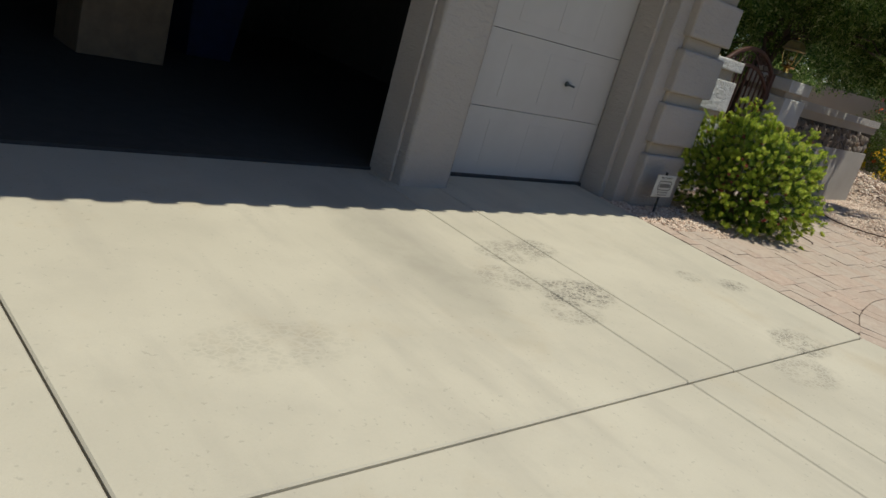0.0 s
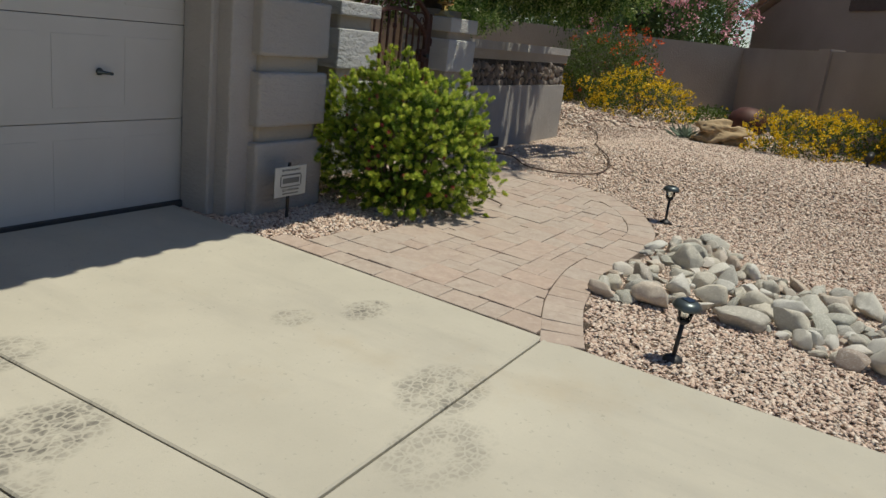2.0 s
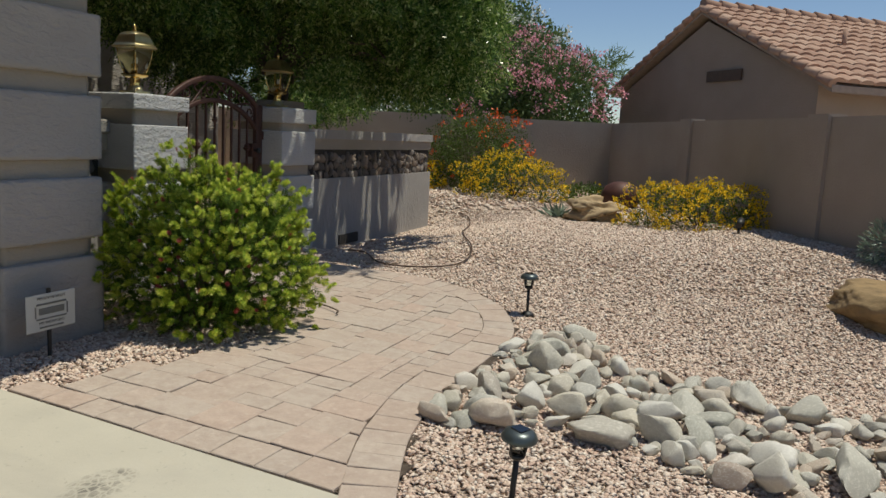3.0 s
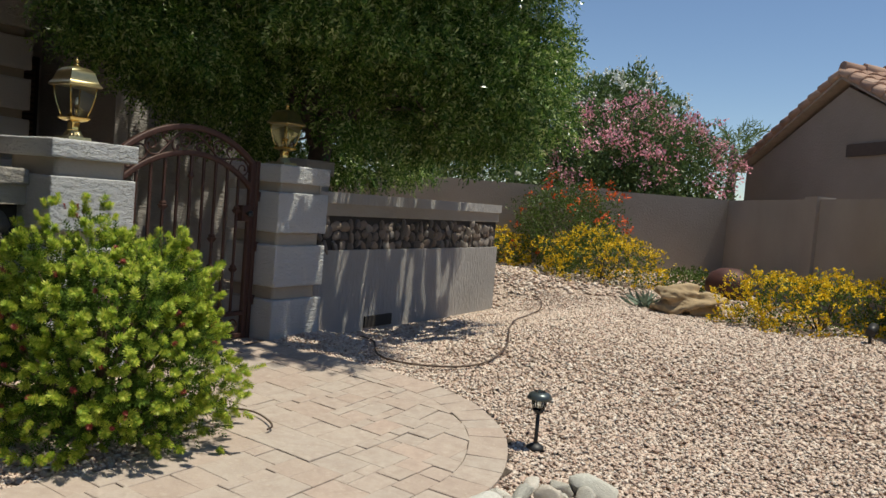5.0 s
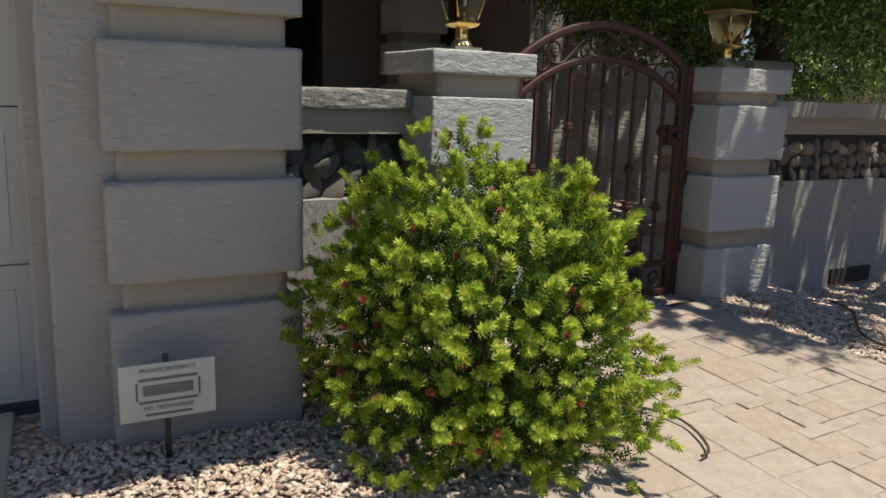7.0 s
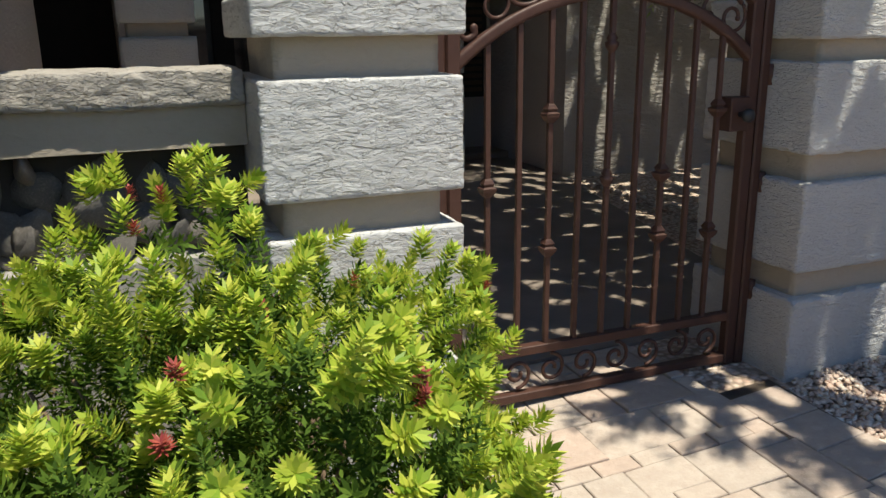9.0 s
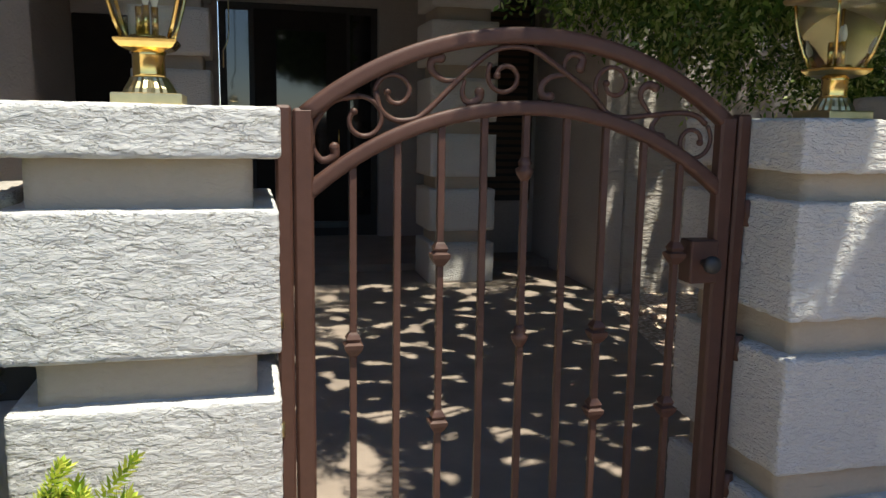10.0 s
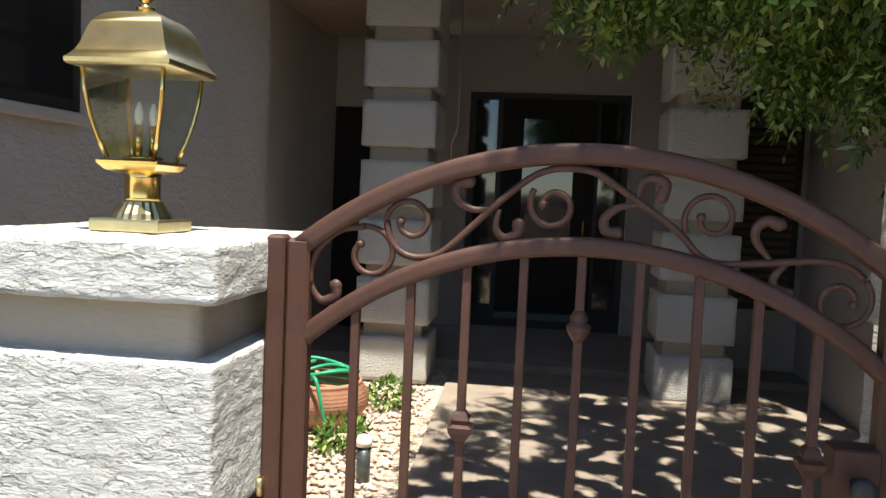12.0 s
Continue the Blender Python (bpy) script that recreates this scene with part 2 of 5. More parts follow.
M_WHITE_PETAL = leaf("white_petal", [(0.0, (0.7, 0.7, 0.62)), (1.0, (0.85, 0.85, 0.8))], 0.2)
M_RED = leaf("red_brush", [(0.0, (0.22, 0.03, 0.03)), (1.0, (0.42, 0.10, 0.07))], 0.2)
M_LEAF_OLEANDER = leaf("oleander_leaf", [(0.0, (0.06, 0.11, 0.035)), (1.0, (0.16, 0.23, 0.075))], 0.3)
M_LEAF_GREY = leaf("agave_leaf", [(0.0, (0.16, 0.22, 0.16)), (1.0, (0.26, 0.32, 0.24))], 0.1)
M_BARK = simple("tree_bark", (0.12, 0.09, 0.065), 0.9, vary=0.5, scale=14, bump=0.01, fine=30)
M_TWIG = simple("twig", (0.16, 0.11, 0.07), 0.9)
M_GATE = simple("brown_painted_iron", (0.078, 0.037, 0.027), 0.48, 0.0, 0.3, 0.18, 25, 0.0006, 300)
M_BRASS = simple("polished_brass", (0.80, 0.56, 0.20), 0.16, 1.0, 0.5, 0.15, 30)
M_BRASS_DULL = simple("weathered_brass", (0.62, 0.52, 0.28), 0.33, 1.0, 0.5, 0.2, 25)
M_BLACK = simple("black_plastic", (0.025, 0.025, 0.025), 0.5)
M_WHITE = simple("white_sign", (0.55, 0.55, 0.50), 0.5, vary=0.1)
M_SIGNINK = simple("sign_grey_ink", (0.19, 0.19, 0.17), 0.6)
M_DOORPAINT = simple("garage_door_paint", (0.52, 0.49, 0.45), 0.55, vary=0.08, scale=3, bump=0.0006)
M_RUBBER = simple("black_rubber", (0.03, 0.03, 0.03), 0.7)
M_HOSE = simple("brown_drip_hose", (0.10, 0.065, 0.045), 0.7)
M_HOSE_GREEN = simple("green_hose", (0.02, 0.30, 0.15), 0.4)
M_TERRACOTTA = simple("terracotta", (0.42, 0.20, 0.12), 0.8, vary=0.25)
M_RUST = simple("rusted_metal", (0.10, 0.035, 0.022), 0.6, 0.2, vary=0.4)
M_BOULDER = simple("tan_boulder", (0.47, 0.345, 0.20), 0.9, vary=0.4, scale=6, bump=0.012, fine=18)
M_BOULDER_TOP = simple("ochre_boulder", (0.33, 0.225, 0.11), 0.9, vary=0.5, scale=7, bump=0.014, fine=14)
M_TILE = stones("roof_tile", [(0.0, (0.34, 0.19, 0.13)), (0.5, (0.44, 0.26, 0.18)), (1.0, (0.50, 0.33, 0.24))], 0.85, 9)
M_EAVE = simple("eave_paint", (0.36, 0.28, 0.22), 0.8)
M_DARKWOOD = simple("dark_door_wood", (0.016, 0.012, 0.010), 0.6, 0.0, 0.2, vary=0.4)
M_DARKFRAME = simple("dark_frame", (0.014, 0.013, 0.012), 0.5)
# near-black colour that stands for shade in recesses and openings
M_RECESS_SHADE = simple("recess_shade", (0.05, 0.042, 0.035), 0.95)
M_JOINT = simple("joint_filler", (0.15, 0.135, 0.11), 0.95)
M_CARD = simple("cardboard", (0.24, 0.165, 0.10), 0.9)
M_BLUE = simple("blue_bin_plastic", (0.012, 0.02, 0.07), 0.6)
# floor colour darkened to hold the shade inside the garage
M_GARAGE_FLOOR = simple("shade_dark_garage_floor", (0.055, 0.052, 0.047), 0.85)
M_SAND = simple("joint_sand", (0.17, 0.13, 0.10), 0.95)
# plaster colour takes on the garage's inside shade as well
M_GARAGE = simple("shade_dark_garage_plaster", (0.06, 0.054, 0.05), 0.9)
M_SLATS = simple("beige_fence_slat", (0.50, 0.40, 0.31), 0.7)
M_WALK = simple("courtyard_paving", (0.26, 0.21, 0.172), 0.9, vary=0.3, scale=3, bump=0.002)
M_CREAM = simple("candle_white", (0.8, 0.76, 0.66), 0.5, vary=0.05)
M_LEAD = simple("solar_grey", (0.10, 0.12, 0.12), 0.35, 0.6)


def glass(name, tint=(0.9, 0.95, 0.93), rough=0.02, clear=0.84):
    m = Mat(name, rough)
    tr = m.n("ShaderNodeBsdfTransparent", Color=(*tint, 1))
    gl = m.n("ShaderNodeBsdfGlossy", Roughness=rough)
    fr = m.n("ShaderNodeFresnel", IOR=1.5)
    mx = m.n("ShaderNodeMixShader")
    m.link(m.math("ADD", fr.outputs[0], 1 - clear - 0.15), mx.inputs[0])
    m.link(tr.outputs[0], mx.inputs[1])
    m.link(gl.outputs[0], mx.inputs[2])
    m.link(mx.outputs[0], m.t.nodes["Material Output"].inputs["Surface"])
    return m.m


M_GLASS = glass("lantern_glass")
M_WINDOW = Mat("window_glass", 0.05, spec=0.9).color((0.01, 0.012, 0.014)).m

# ---- building helpers ----


def ss(a, b, x):
    t = min(1.0, max(0.0, (x - a) / (b - a)))
    return t * t * (3 - 2 * t)


def zd(y):
    """Height of the driveway's slope."""
    return -0.02 + 0.042 * (y - 2.2)


def gz(x, y):
    """Height of the ground."""
    y0 = max(-9.0, y)
    a = zd(min(y0, 5.2)) + 0.012 * max(0.0, min(y, 12) - 5.2)
    far = max(0.0, 0.491 * (19.0 - x) - 0.871 * (3.76 - y))
    b = 0.29 + 0.13 * math.exp(-((far / 1.3) ** 2)) + 0.12 * ss(13.6, 16.0, x) * ss(3.0, 5.5, y)
    s = ss(7.5, 11.5, x) * (1 - ss(5.5, 6.1, y) * (1 - ss(12.6, 13.6, x)))
    foot = ss(9.2, 10.2, x) * (1 - ss(13.2, 15.2, x)) * ss(3.6, 5.2, y) * (1 - ss(5.8, 7, y))
    z = a * (1 - s) + b * s
    return z * (1 - foot) + 0.055 * foot


def thing(name, at, label, category, group="", kind=""):
    ob = new(name)
    ob.location = at
    return tagged(ob, label, category, group, kind)


def origin(ob):
    p = Vector((0, 0, 0))
    while ob is not None:
        p += ob.location
        ob = ob.parent
    return p


def mesh_of(name, bm, material, smooth=False):
    me = bpy.data.meshes.new(name)
    bm.to_mesh(me)
    bm.free()
    if material is not None:
        me.materials.append(material)
    if smooth:
        me.shade_smooth()
    return me


def part(name, bm, material, parent, label="", smooth=False, kind=""):
    """One mesh, its bmesh in world coordinates, under a thing or a part."""
    bmesh.ops.translate(bm, verts=bm.verts, vec=-origin(parent))
    ob = new(name, mesh_of(name, bm, material, smooth))
    ob.parent = parent
    return tagged(ob, label, kind=kind)


def single(name, bm, material, label, category, group="", kind="", smooth=False, at=None):
    if at is not None:
        bmesh.ops.translate(bm, verts=bm.verts, vec=-Vector(at))
    ob = new(name, mesh_of(name, bm, material, smooth))
    if at is not None:
        ob.location = at
    return tagged(ob, label, category, group, kind)


def box(x0, x1, y0, y1, z0, z1, bev=0.0, seg=1, bm=None):
    own = bmesh.new()
    r = bmesh.ops.create_cube(own, size=1)
    for v in r["verts"]:
        v.co = Vector(((x0 + x1) / 2 + v.co.x * (x1 - x0), (y0 + y1) / 2 + v.co.y * (y1 - y0), (z0 + z1) / 2 + v.co.z * (z1 - z0)))
    if bev:
        bmesh.ops.bevel(own, geom=own.edges[:], offset=bev, segments=seg, affect="EDGES", profile=0.5)
    return merged(bm, own)


def merged(bm, own):
    if bm is None:
        return own
    me = bpy.data.meshes.new("tmp")
    own.to_mesh(me)
    own.free()
    bm.from_mesh(me)
    bpy.data.meshes.remove(me)
    return bm


def rough_box(x0, x1, y0, y1, z0, z1, step=0.014, amp=0.006, stretch=2.6, bm=None, seed=0.0, grain=1.0):
    """A plastered block: a dense box with rounded edges and trowelled relief."""
    own = bmesh.new()
    verts = {}
    n = [max(2, round((b - a) / step)) for a, b in ((x0, x1), (y0, y1), (z0, z1))]
    lo, hi = Vector((x0, y0, z0)), Vector((x1, y1, z1))

    def vert(i, j, k):
        key = (i, j, k)
        if key not in verts:
            p = Vector((x0 + (x1 - x0) * i / n[0], y0 + (y1 - y0) * j / n[1], z0 + (z1 - z0) * k / n[2]))
            out = Vector([(-1 if q == 0 else 1 if q == m else 0) for q, m in zip(key, n)])
            edge = sum(abs(c) for c in out)
            q = Vector((p.x * 11, p.y * 11, p.z * 16 * stretch)) * grain + Vector((seed, 0, 0))
            q.z += 0.8 * noise.noise(p * 9 + Vector((seed, 7, 1)))
            h = 0.7 * noise.noise(q) + 0.5 * noise.noise(q * 2.1 + Vector((5, 2, 8))) + 0.1
            h = (ss(-0.10, 0.14, h) - 0.45 + 0.2 * noise.noise(q * 0.4)) * amp
            wob = noise.noise(p * 4 + Vector((seed, 3, 1))) * 0.0025
            p += out.normalized() * (h + wob - (0.0, 0.0, 0.004, 0.006)[int(edge)])
            verts[key] = own.verts.new(p)
        return verts[key]

    for a, b, c in ((0, 1, 2), (1, 2, 0), (2, 0, 1)):
        for side in (0, n[c]):
            for i in range(n[a]):
                for j in range(n[b]):
                    quad = []
                    for u, v in ((i, j), (i + 1, j), (i + 1, j + 1), (i, j + 1)):
                        key = [0, 0, 0]
                        key[a], key[b], key[c] = u, v, side
                        quad.append(vert(*key))
                    own.faces.new(quad if side else quad[::-1])
    for f in own.faces:
        f.smooth = True
    return merged(bm, own)


def prism(points, z0, z1, bm=None):
    """An upright prism over a plan outline; z0 and z1 are heights or functions of x, y."""
    own = bmesh.new()
    fz = [z if callable(z) else (lambda x, y, z=z: z) for z in (z0, z1)]
    lo = [own.verts.new((x, y, fz[0](x, y))) for x, y in points]
    hi = [own.verts.new((x, y, fz[1](x, y))) for x, y in points]
    k = len(points)
    own.faces.new(lo[::-1])
    own.faces.new(hi)
    for i in range(k):
        own.faces.new((lo[i], lo[(i + 1) % k], hi[(i + 1) % k], hi[i]))
    bmesh.ops.recalc_face_normals(own, faces=own.faces)
    return merged(bm, own)


def tube(points, r, sides=6, bm=None, r_end=None, square=False, soft=0):
    """A tube along a line of points, tapering from r to r_end."""
    own = bmesh.new()
    pts = [Vector(p) for p in points]
    rings = []
    up = Vector((0, 0, 1))
    last = None
    for i, p in enumerate(pts):
        d = (pts[min(i + 1, len(pts) - 1)] - pts[max(i - 1, 0)]).normalized()
        ref = last if last is not None else (up if abs(d.z) < 0.9 else Vector((0, 1, 0)))
        side = (ref - d * ref.dot(d)).normalized()
        last = side
        other = d.cross(side)
        rad = r if r_end is None else r + (r_end - r) * i / (len(pts) - 1)
        ring = []
        for k in range(sides):
            a = 2 * math.pi * (k + (0.5 if square else 0)) / sides
            k_soft = (abs(math.cos(a)) ** soft + abs(math.sin(a)) ** soft) ** (-1 / soft) if soft else 1.0
            ring.append(own.verts.new(p + (side * math.cos(a) + other * math.sin(a)) * rad * k_soft))
        rings.append(ring)
    for a, b in zip(rings, rings[1:]):
        for k in range(sides):
            own.faces.new((a[k], a[(k + 1) % sides], b[(k + 1) % sides], b[k]))
    own.faces.new(rings[0][::-1])
    own.faces.new(rings[-1])
    bmesh.ops.recalc_face_normals(own, faces=own.faces)
    if not square and sides > 4:
        for f in own.faces:
            f.smooth = len(f.verts) == 4
    return merged(bm, own)


def lathe(profile, at=(0, 0, 0), sides=20, bm=None, square=False, ripple=0.0):
    """A turned body (or, square, a four-sided one) from pairs of radius and height."""
    own = bmesh.new()
    sides = 4 if square else sides
    rings = []
    for r, z in profile:
        ring = []
        for k in range(sides):
            a = 2 * math.pi * (k + (0.5 if square else 0)) / sides
            rr = r * (math.sqrt(2) if square else 1 + ripple * (k % 2))
            ring.append(own.verts.new((at[0] + rr * math.cos(a), at[1] + rr * math.sin(a), at[2] + z)))
        rings.append(ring)
    for a, b in zip(rings, rings[1:]):
        for k in range(sides):
            f = own.faces.new((a[k], a[(k + 1) % sides], b[(k + 1) % sides], b[k]))
            f.smooth = not square and not ripple
    if profile[0][0] > 1e-4:
        own.faces.new(rings[0][::-1])
    if profile[-1][0] > 1e-4:
        own.faces.new(rings[-1])
    bmesh.ops.recalc_face_normals(own, faces=own.faces)
    return merged(bm, own)


def blades(name, P, D, S, L, W, material, fold=0.0):
    """A mesh of many leaf blades: places, directions, sideways directions, lengths and widths."""
    n = len(P)
    L, W = np.asarray(L).reshape(-1, 1) * np.ones((n, 1)), np.asarray(W).reshape(-1, 1) * np.ones((n, 1))
    N = np.cross(D, S)
    V = np.empty((n, 4, 3))
    V[:, 0] = P
    V[:, 1] = P + D * L * 0.45 + S * W / 2 + N * W * fold
    V[:, 2] = P + D * L
    V[:, 3] = P + D * L * 0.45 - S * W / 2 + N * W * fold
    me = bpy.data.meshes.new(name)
    me.vertices.add(4 * n)
    me.vertices.foreach_set("co", V.reshape(-1))
    me.loops.add(4 * n)
    me.loops.foreach_set("vertex_index", np.arange(4 * n, dtype=np.int32))
    me.polygons.add(n)
    me.polygons.foreach_set("loop_start", np.arange(0, 4 * n, 4, dtype=np.int32))
    me.update(calc_edges=True)
    me.materials.append(material)
    return me


def unit(a):
    return a / np.maximum(np.linalg.norm(a, axis=-1, keepdims=True), 1e-9)


def sideways(D, rng):
    return unit(np.cross(D, rng.normal(size=D.shape)))


def mesh_part(name, me, parent, label="", kind=""):
    """A mesh with world coordinates, under a thing."""
    o = origin(parent)
    me.transform(Matrix.Translation(-o))
    ob = new(name, me)
    ob.parent = parent
    return tagged(ob, label, kind=kind)


# ---- ground ----
bm = bmesh.new()
xs = [-400, -120, -40, -16, -8] + [-5 + 0.5 * i for i in range(20)] + [5 + 0.3 * i for i in range(60)] + [24, 30, 45, 90, 400]
ys = [-400, -120, -40, -16, -9] + [-7 + 0.5 * i for i in range(12)] + [-1 + 0.3 * i for i in range(50)] + [16, 22, 40, 120, 400]
grid = [[bm.verts.new((x, y, gz(x, y) - 0.03 + (0.012 * noise.noise(Vector((x * 1.7, y * 1.7, 0))) if 5 < x < 20 else 0))) for y in ys] for x in xs]
for i in range(len(xs) - 1):
    for j in range(len(ys) - 1):
        bm.faces.new((grid[i][j], grid[i + 1][j], grid[i + 1][j + 1], grid[i][j + 1]))
ground = single("ground", bm, M_GROUND, "tan and brown decorative gravel ground", "ground", kind="structure")

# driveway: slabs with open joints
drive = thing("driveway", (0, 0, 0), "pale concrete driveway with tyre marks", "driveway", kind="structure")
JX, JY = [-6.5, -3.2, -0.235, 2.51, 2.99, 4.945], [-9.0, -3.6, 2.2, 5.02]
for i in range(len(JX) - 1):
    for j in range(len(JY) - 1):
        gap = 0.0045
        x0, x1, y0, y1 = JX[i] + gap, JX[i + 1] - gap, JY[j] + 0.006, JY[j + 1] - 0.006
        own = bmesh.new()
        n = 10
        b = 0.007
        rows = []
        for (dx, dz) in ((0, -0.1), (0, -b), (b, 0)):
            rows.append([own.verts.new((x, y, zd(y) + dz)) for x, y in ((x0 + dx, y0 + dx), (x1 - dx, y0 + dx), (x1 - dx + (0.11 if i == 4 and j == 2 else 0), y1 - dx), (x0 + dx, y1 - dx))])
        for a, c in zip(rows, rows[1:]):
            for k in range(4):
                own.faces.new((a[k], a[(k + 1) % 4], c[(k + 1) % 4], c[k]))
        own.faces.new(rows[-1])
        bmesh.ops.recalc_face_normals(own, faces=own.faces)
        part("slab", own, M_CONCRETE, drive)
own = prism([(-6.4, -8.9), (4.9, -8.9), (4.9, 5.0), (-6.4, 5.0)], lambda x, y: zd(y) - 0.12, lambda x, y: zd(y) - 0.028)
part("joint_fill", own, M_JOINT, drive, "dark sand in the joints")

# ---- garage ----
def wall(name, bm, material=None, label="grey-beige stucco wall", cat="wall"):
    return single(name, bm, material or M_STUCCO, label, cat, kind="structure")


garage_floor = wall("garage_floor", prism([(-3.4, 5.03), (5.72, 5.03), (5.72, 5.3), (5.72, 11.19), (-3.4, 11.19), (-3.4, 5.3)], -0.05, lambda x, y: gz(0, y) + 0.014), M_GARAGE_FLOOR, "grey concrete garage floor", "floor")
bm = box(-3.4, -2.6, 4.76, 5.06, -0.05, 3.3, 0.01)
wall("wall_garage_left", bm)
bm = box(-2.6, 2.58, 4.80, 5.06, 2.25, 3.3, 0.01)
box(3.12, 5.12, 4.80, 5.06, 2.25, 2.75, 0.01, bm=bm)
wall("wall_garage_lintel", bm)
pier = thing("wall_garage_pier", (2.85, 4.76, 0.08), "grey stucco pier between the garage doors", "wall", kind="structure")
part("shaft", rough_box(2.612, 3.08, 4.715, 5.0, 0.02, 3.3, 0.03, 0.003), M_STUCCO, pier)
part("jamb", box(2.585, 2.609, 4.80, 5.06, 0.02, 3.3, 0.008), M_STUCCO, pier)
part("jamb", box(3.081, 3.16, 4.93, 5.06, 0.02, 3.3, 0.008), M_STUCCO, pier)
# stepped jamb beside the small door
jamb = thing("wall_garage_jamb", (5.2, 4.7, 0.05), "stepped stucco jamb beside a garage door", "wall", kind="structure")
part("inner_step", box(5.14, 5.24, 4.80, 5.06, 0.0, 3.3, 0.012), M_STUCCO, jamb)
part("outer_step", box(5.20, 5.46, 4.68, 5.05, 0.0, 3.3, 0.015, 2), M_STUCCO, jamb)
# garage body
wall("wall_garage_side", box(5.95, 6.08, 4.9, 9.3, -0.05, 3.3, 0.006), M_HOUSE, "brown-grey stucco side wall with a high window")
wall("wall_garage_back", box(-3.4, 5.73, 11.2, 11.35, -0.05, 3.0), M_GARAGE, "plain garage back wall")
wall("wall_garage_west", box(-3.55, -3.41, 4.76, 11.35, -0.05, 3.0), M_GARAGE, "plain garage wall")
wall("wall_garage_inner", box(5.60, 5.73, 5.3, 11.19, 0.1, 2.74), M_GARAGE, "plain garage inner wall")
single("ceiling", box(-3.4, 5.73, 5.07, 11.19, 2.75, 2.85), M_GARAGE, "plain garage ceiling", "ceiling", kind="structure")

# garage roof with its eave
roof = thing("roof", (1.5, 6, 2.75), "tiled garage roof with a boxed eave", "roof", kind="structure")
part("soffit", box(-4.2, 6.58, 3.45, 11.8, 3.31, 3.35), M_EAVE, roof)
part("fascia", box(-4.25, 6.58, 3.42, 3.45, 3.31, 3.5), M_EAVE, roof)
own = bmesh.new()
v = [own.verts.new(p) for p in ((-4.3, 3.43, 3.51), (6.6, 3.43, 3.51), (6.6, 12.0, 3.51), (-4.3, 12.0, 3.51), (-4.3, 7.9, 5.1), (6.6, 7.9, 5.1))]
for f in ((0, 1, 5, 4), (2, 3, 4, 5), (0, 4, 3), (1, 2, 5), (0, 3, 2, 1)):
    own.faces.new([v[i] for i in f])
bmesh.ops.recalc_face_normals(own, faces=own.faces)
part("tiled_slope", own, M_TILE, roof)
me = mesh_of("eave_tile", tube([(0, 0, 0), (0, 0.42, 0.15)], 0.075, 8), M_TILE, True)
for k in range(41):
    ob = new("eave_tile", me)
    ob.parent = roof
    ob.matrix_basis = Matrix.Translation(Vector((-4.2 + 0.27 * k, 3.345, 3.495)) - origin(roof))

# small garage door with raised panels
door = thing("garage_door", (4.15, 5.08, 0.06), "white-grey panelled garage door, closed", "garage door")
for k in range(4):
    z0 = 0.07 + 0.61 * k
    sec = part("section", box(3.10, 5.16, 5.065, 5.10, z0, z0 + 0.606, 0.003), M_DOORPAINT, door)
    for i in range(4):
        xa = 3.20 + i * 0.495
        own = box(xa, xa + 0.40, 5.0615, 5.0645, z0 + 0.09, z0 + 0.51, 0.0012)
        part("raised_panel", own, M_DOORPAINT, sec)
part("bottom_seal", box(3.10, 5.16, 5.06, 5.10, 0.04, 0.069), M_RUBBER, door, "black rubber seal")
hz = part("handle", lathe([(0.022, 0.0), (0.022, 0.012), (0.009, 0.015), (0.009, 0.045)], sides=12), M_LEAD, door, "small metal T-handle", True)
for vtx in hz.data.vertices:
    c = vtx.co + origin(door)
    vtx.co = Vector((4.50 + c.x, 5.063 - c.z, 0.98 + c.y)) - origin(door)
part("grip", tube([(4.45, 5.018, 0.985), (4.56, 5.016, 0.972)], 0.010, 8), M_LEAD, hz, "metal grip")

# things in the dark garage
single("cardboard_box", box(1.35, 2.1, 7.6, 8.2, 0.152, 1.0, 0.004), M_CARD, "brown cardboard box standing in the garage", "box")
own = lathe([(0.24, 0.0), (0.30, 0.75), (0.31, 0.8)], (2.9, 8.6, 0.162), 4, square=True)
single("recycling_bin", own, M_BLUE, "dark blue plastic bin in the garage", "bin")
single("storage_carton", box(-1.4, -0.9, 8.4, 8.9, 0.163, 0.95, 0.004), M_CARD, "tall carton in the dark garage", "box")
single("wall_panel_board", box(-0.75, -0.35, 7.9, 7.94, 0.153, 1.7, 0.004), M_WHITE, "pale board leaning in the garage", "board")

# ---- rusticated columns and gate pillars ----


def block_column(name, x0, x1, y0, y1, levels, inset, label, mat, neck, step, amp, kind="", cat="column", top=None, seed=0.0, grain=1.0):
    """A column of plastered blocks with recessed necks between them."""
    ob = thing(name, ((x0 + x1) / 2, (y0 + y1) / 2, levels[0][0]), label, cat, kind=kind)
    for k, (a, b) in enumerate(levels):
        part("block", rough_box(x0, x1, y0, y1, a, b, step, amp, seed=seed + 7 * k, grain=grain), mat, ob)
    z1 = top or levels[-1][1] - 0.02
    part("neck", rough_box(x0 + inset, x1 - inset, y0 + inset, y1 - inset, levels[0][0] + 0.02, z1, 0.03, 0.002, 1.5, seed=seed), neck, ob, "tan recessed neck")
    return ob


corner = block_column("wall_corner_column", 5.385, 6.105, 4.595, 5.25, [(0.0, 0.56), (0.672, 1.043), (1.152, 1.535), (1.65, 2.02), (2.13, 2.50), (2.61, 2.98), (3.09, 3.3)],
                      0.05, "grey stucco corner column of rusticated blocks", M_STUCCO, M_STUCCO_NECK, 0.022, 0.0035, "structure", "column", seed=3)
LEV = [(0.0, 0.465), (0.578, 0.925), (1.035, 1.372)]
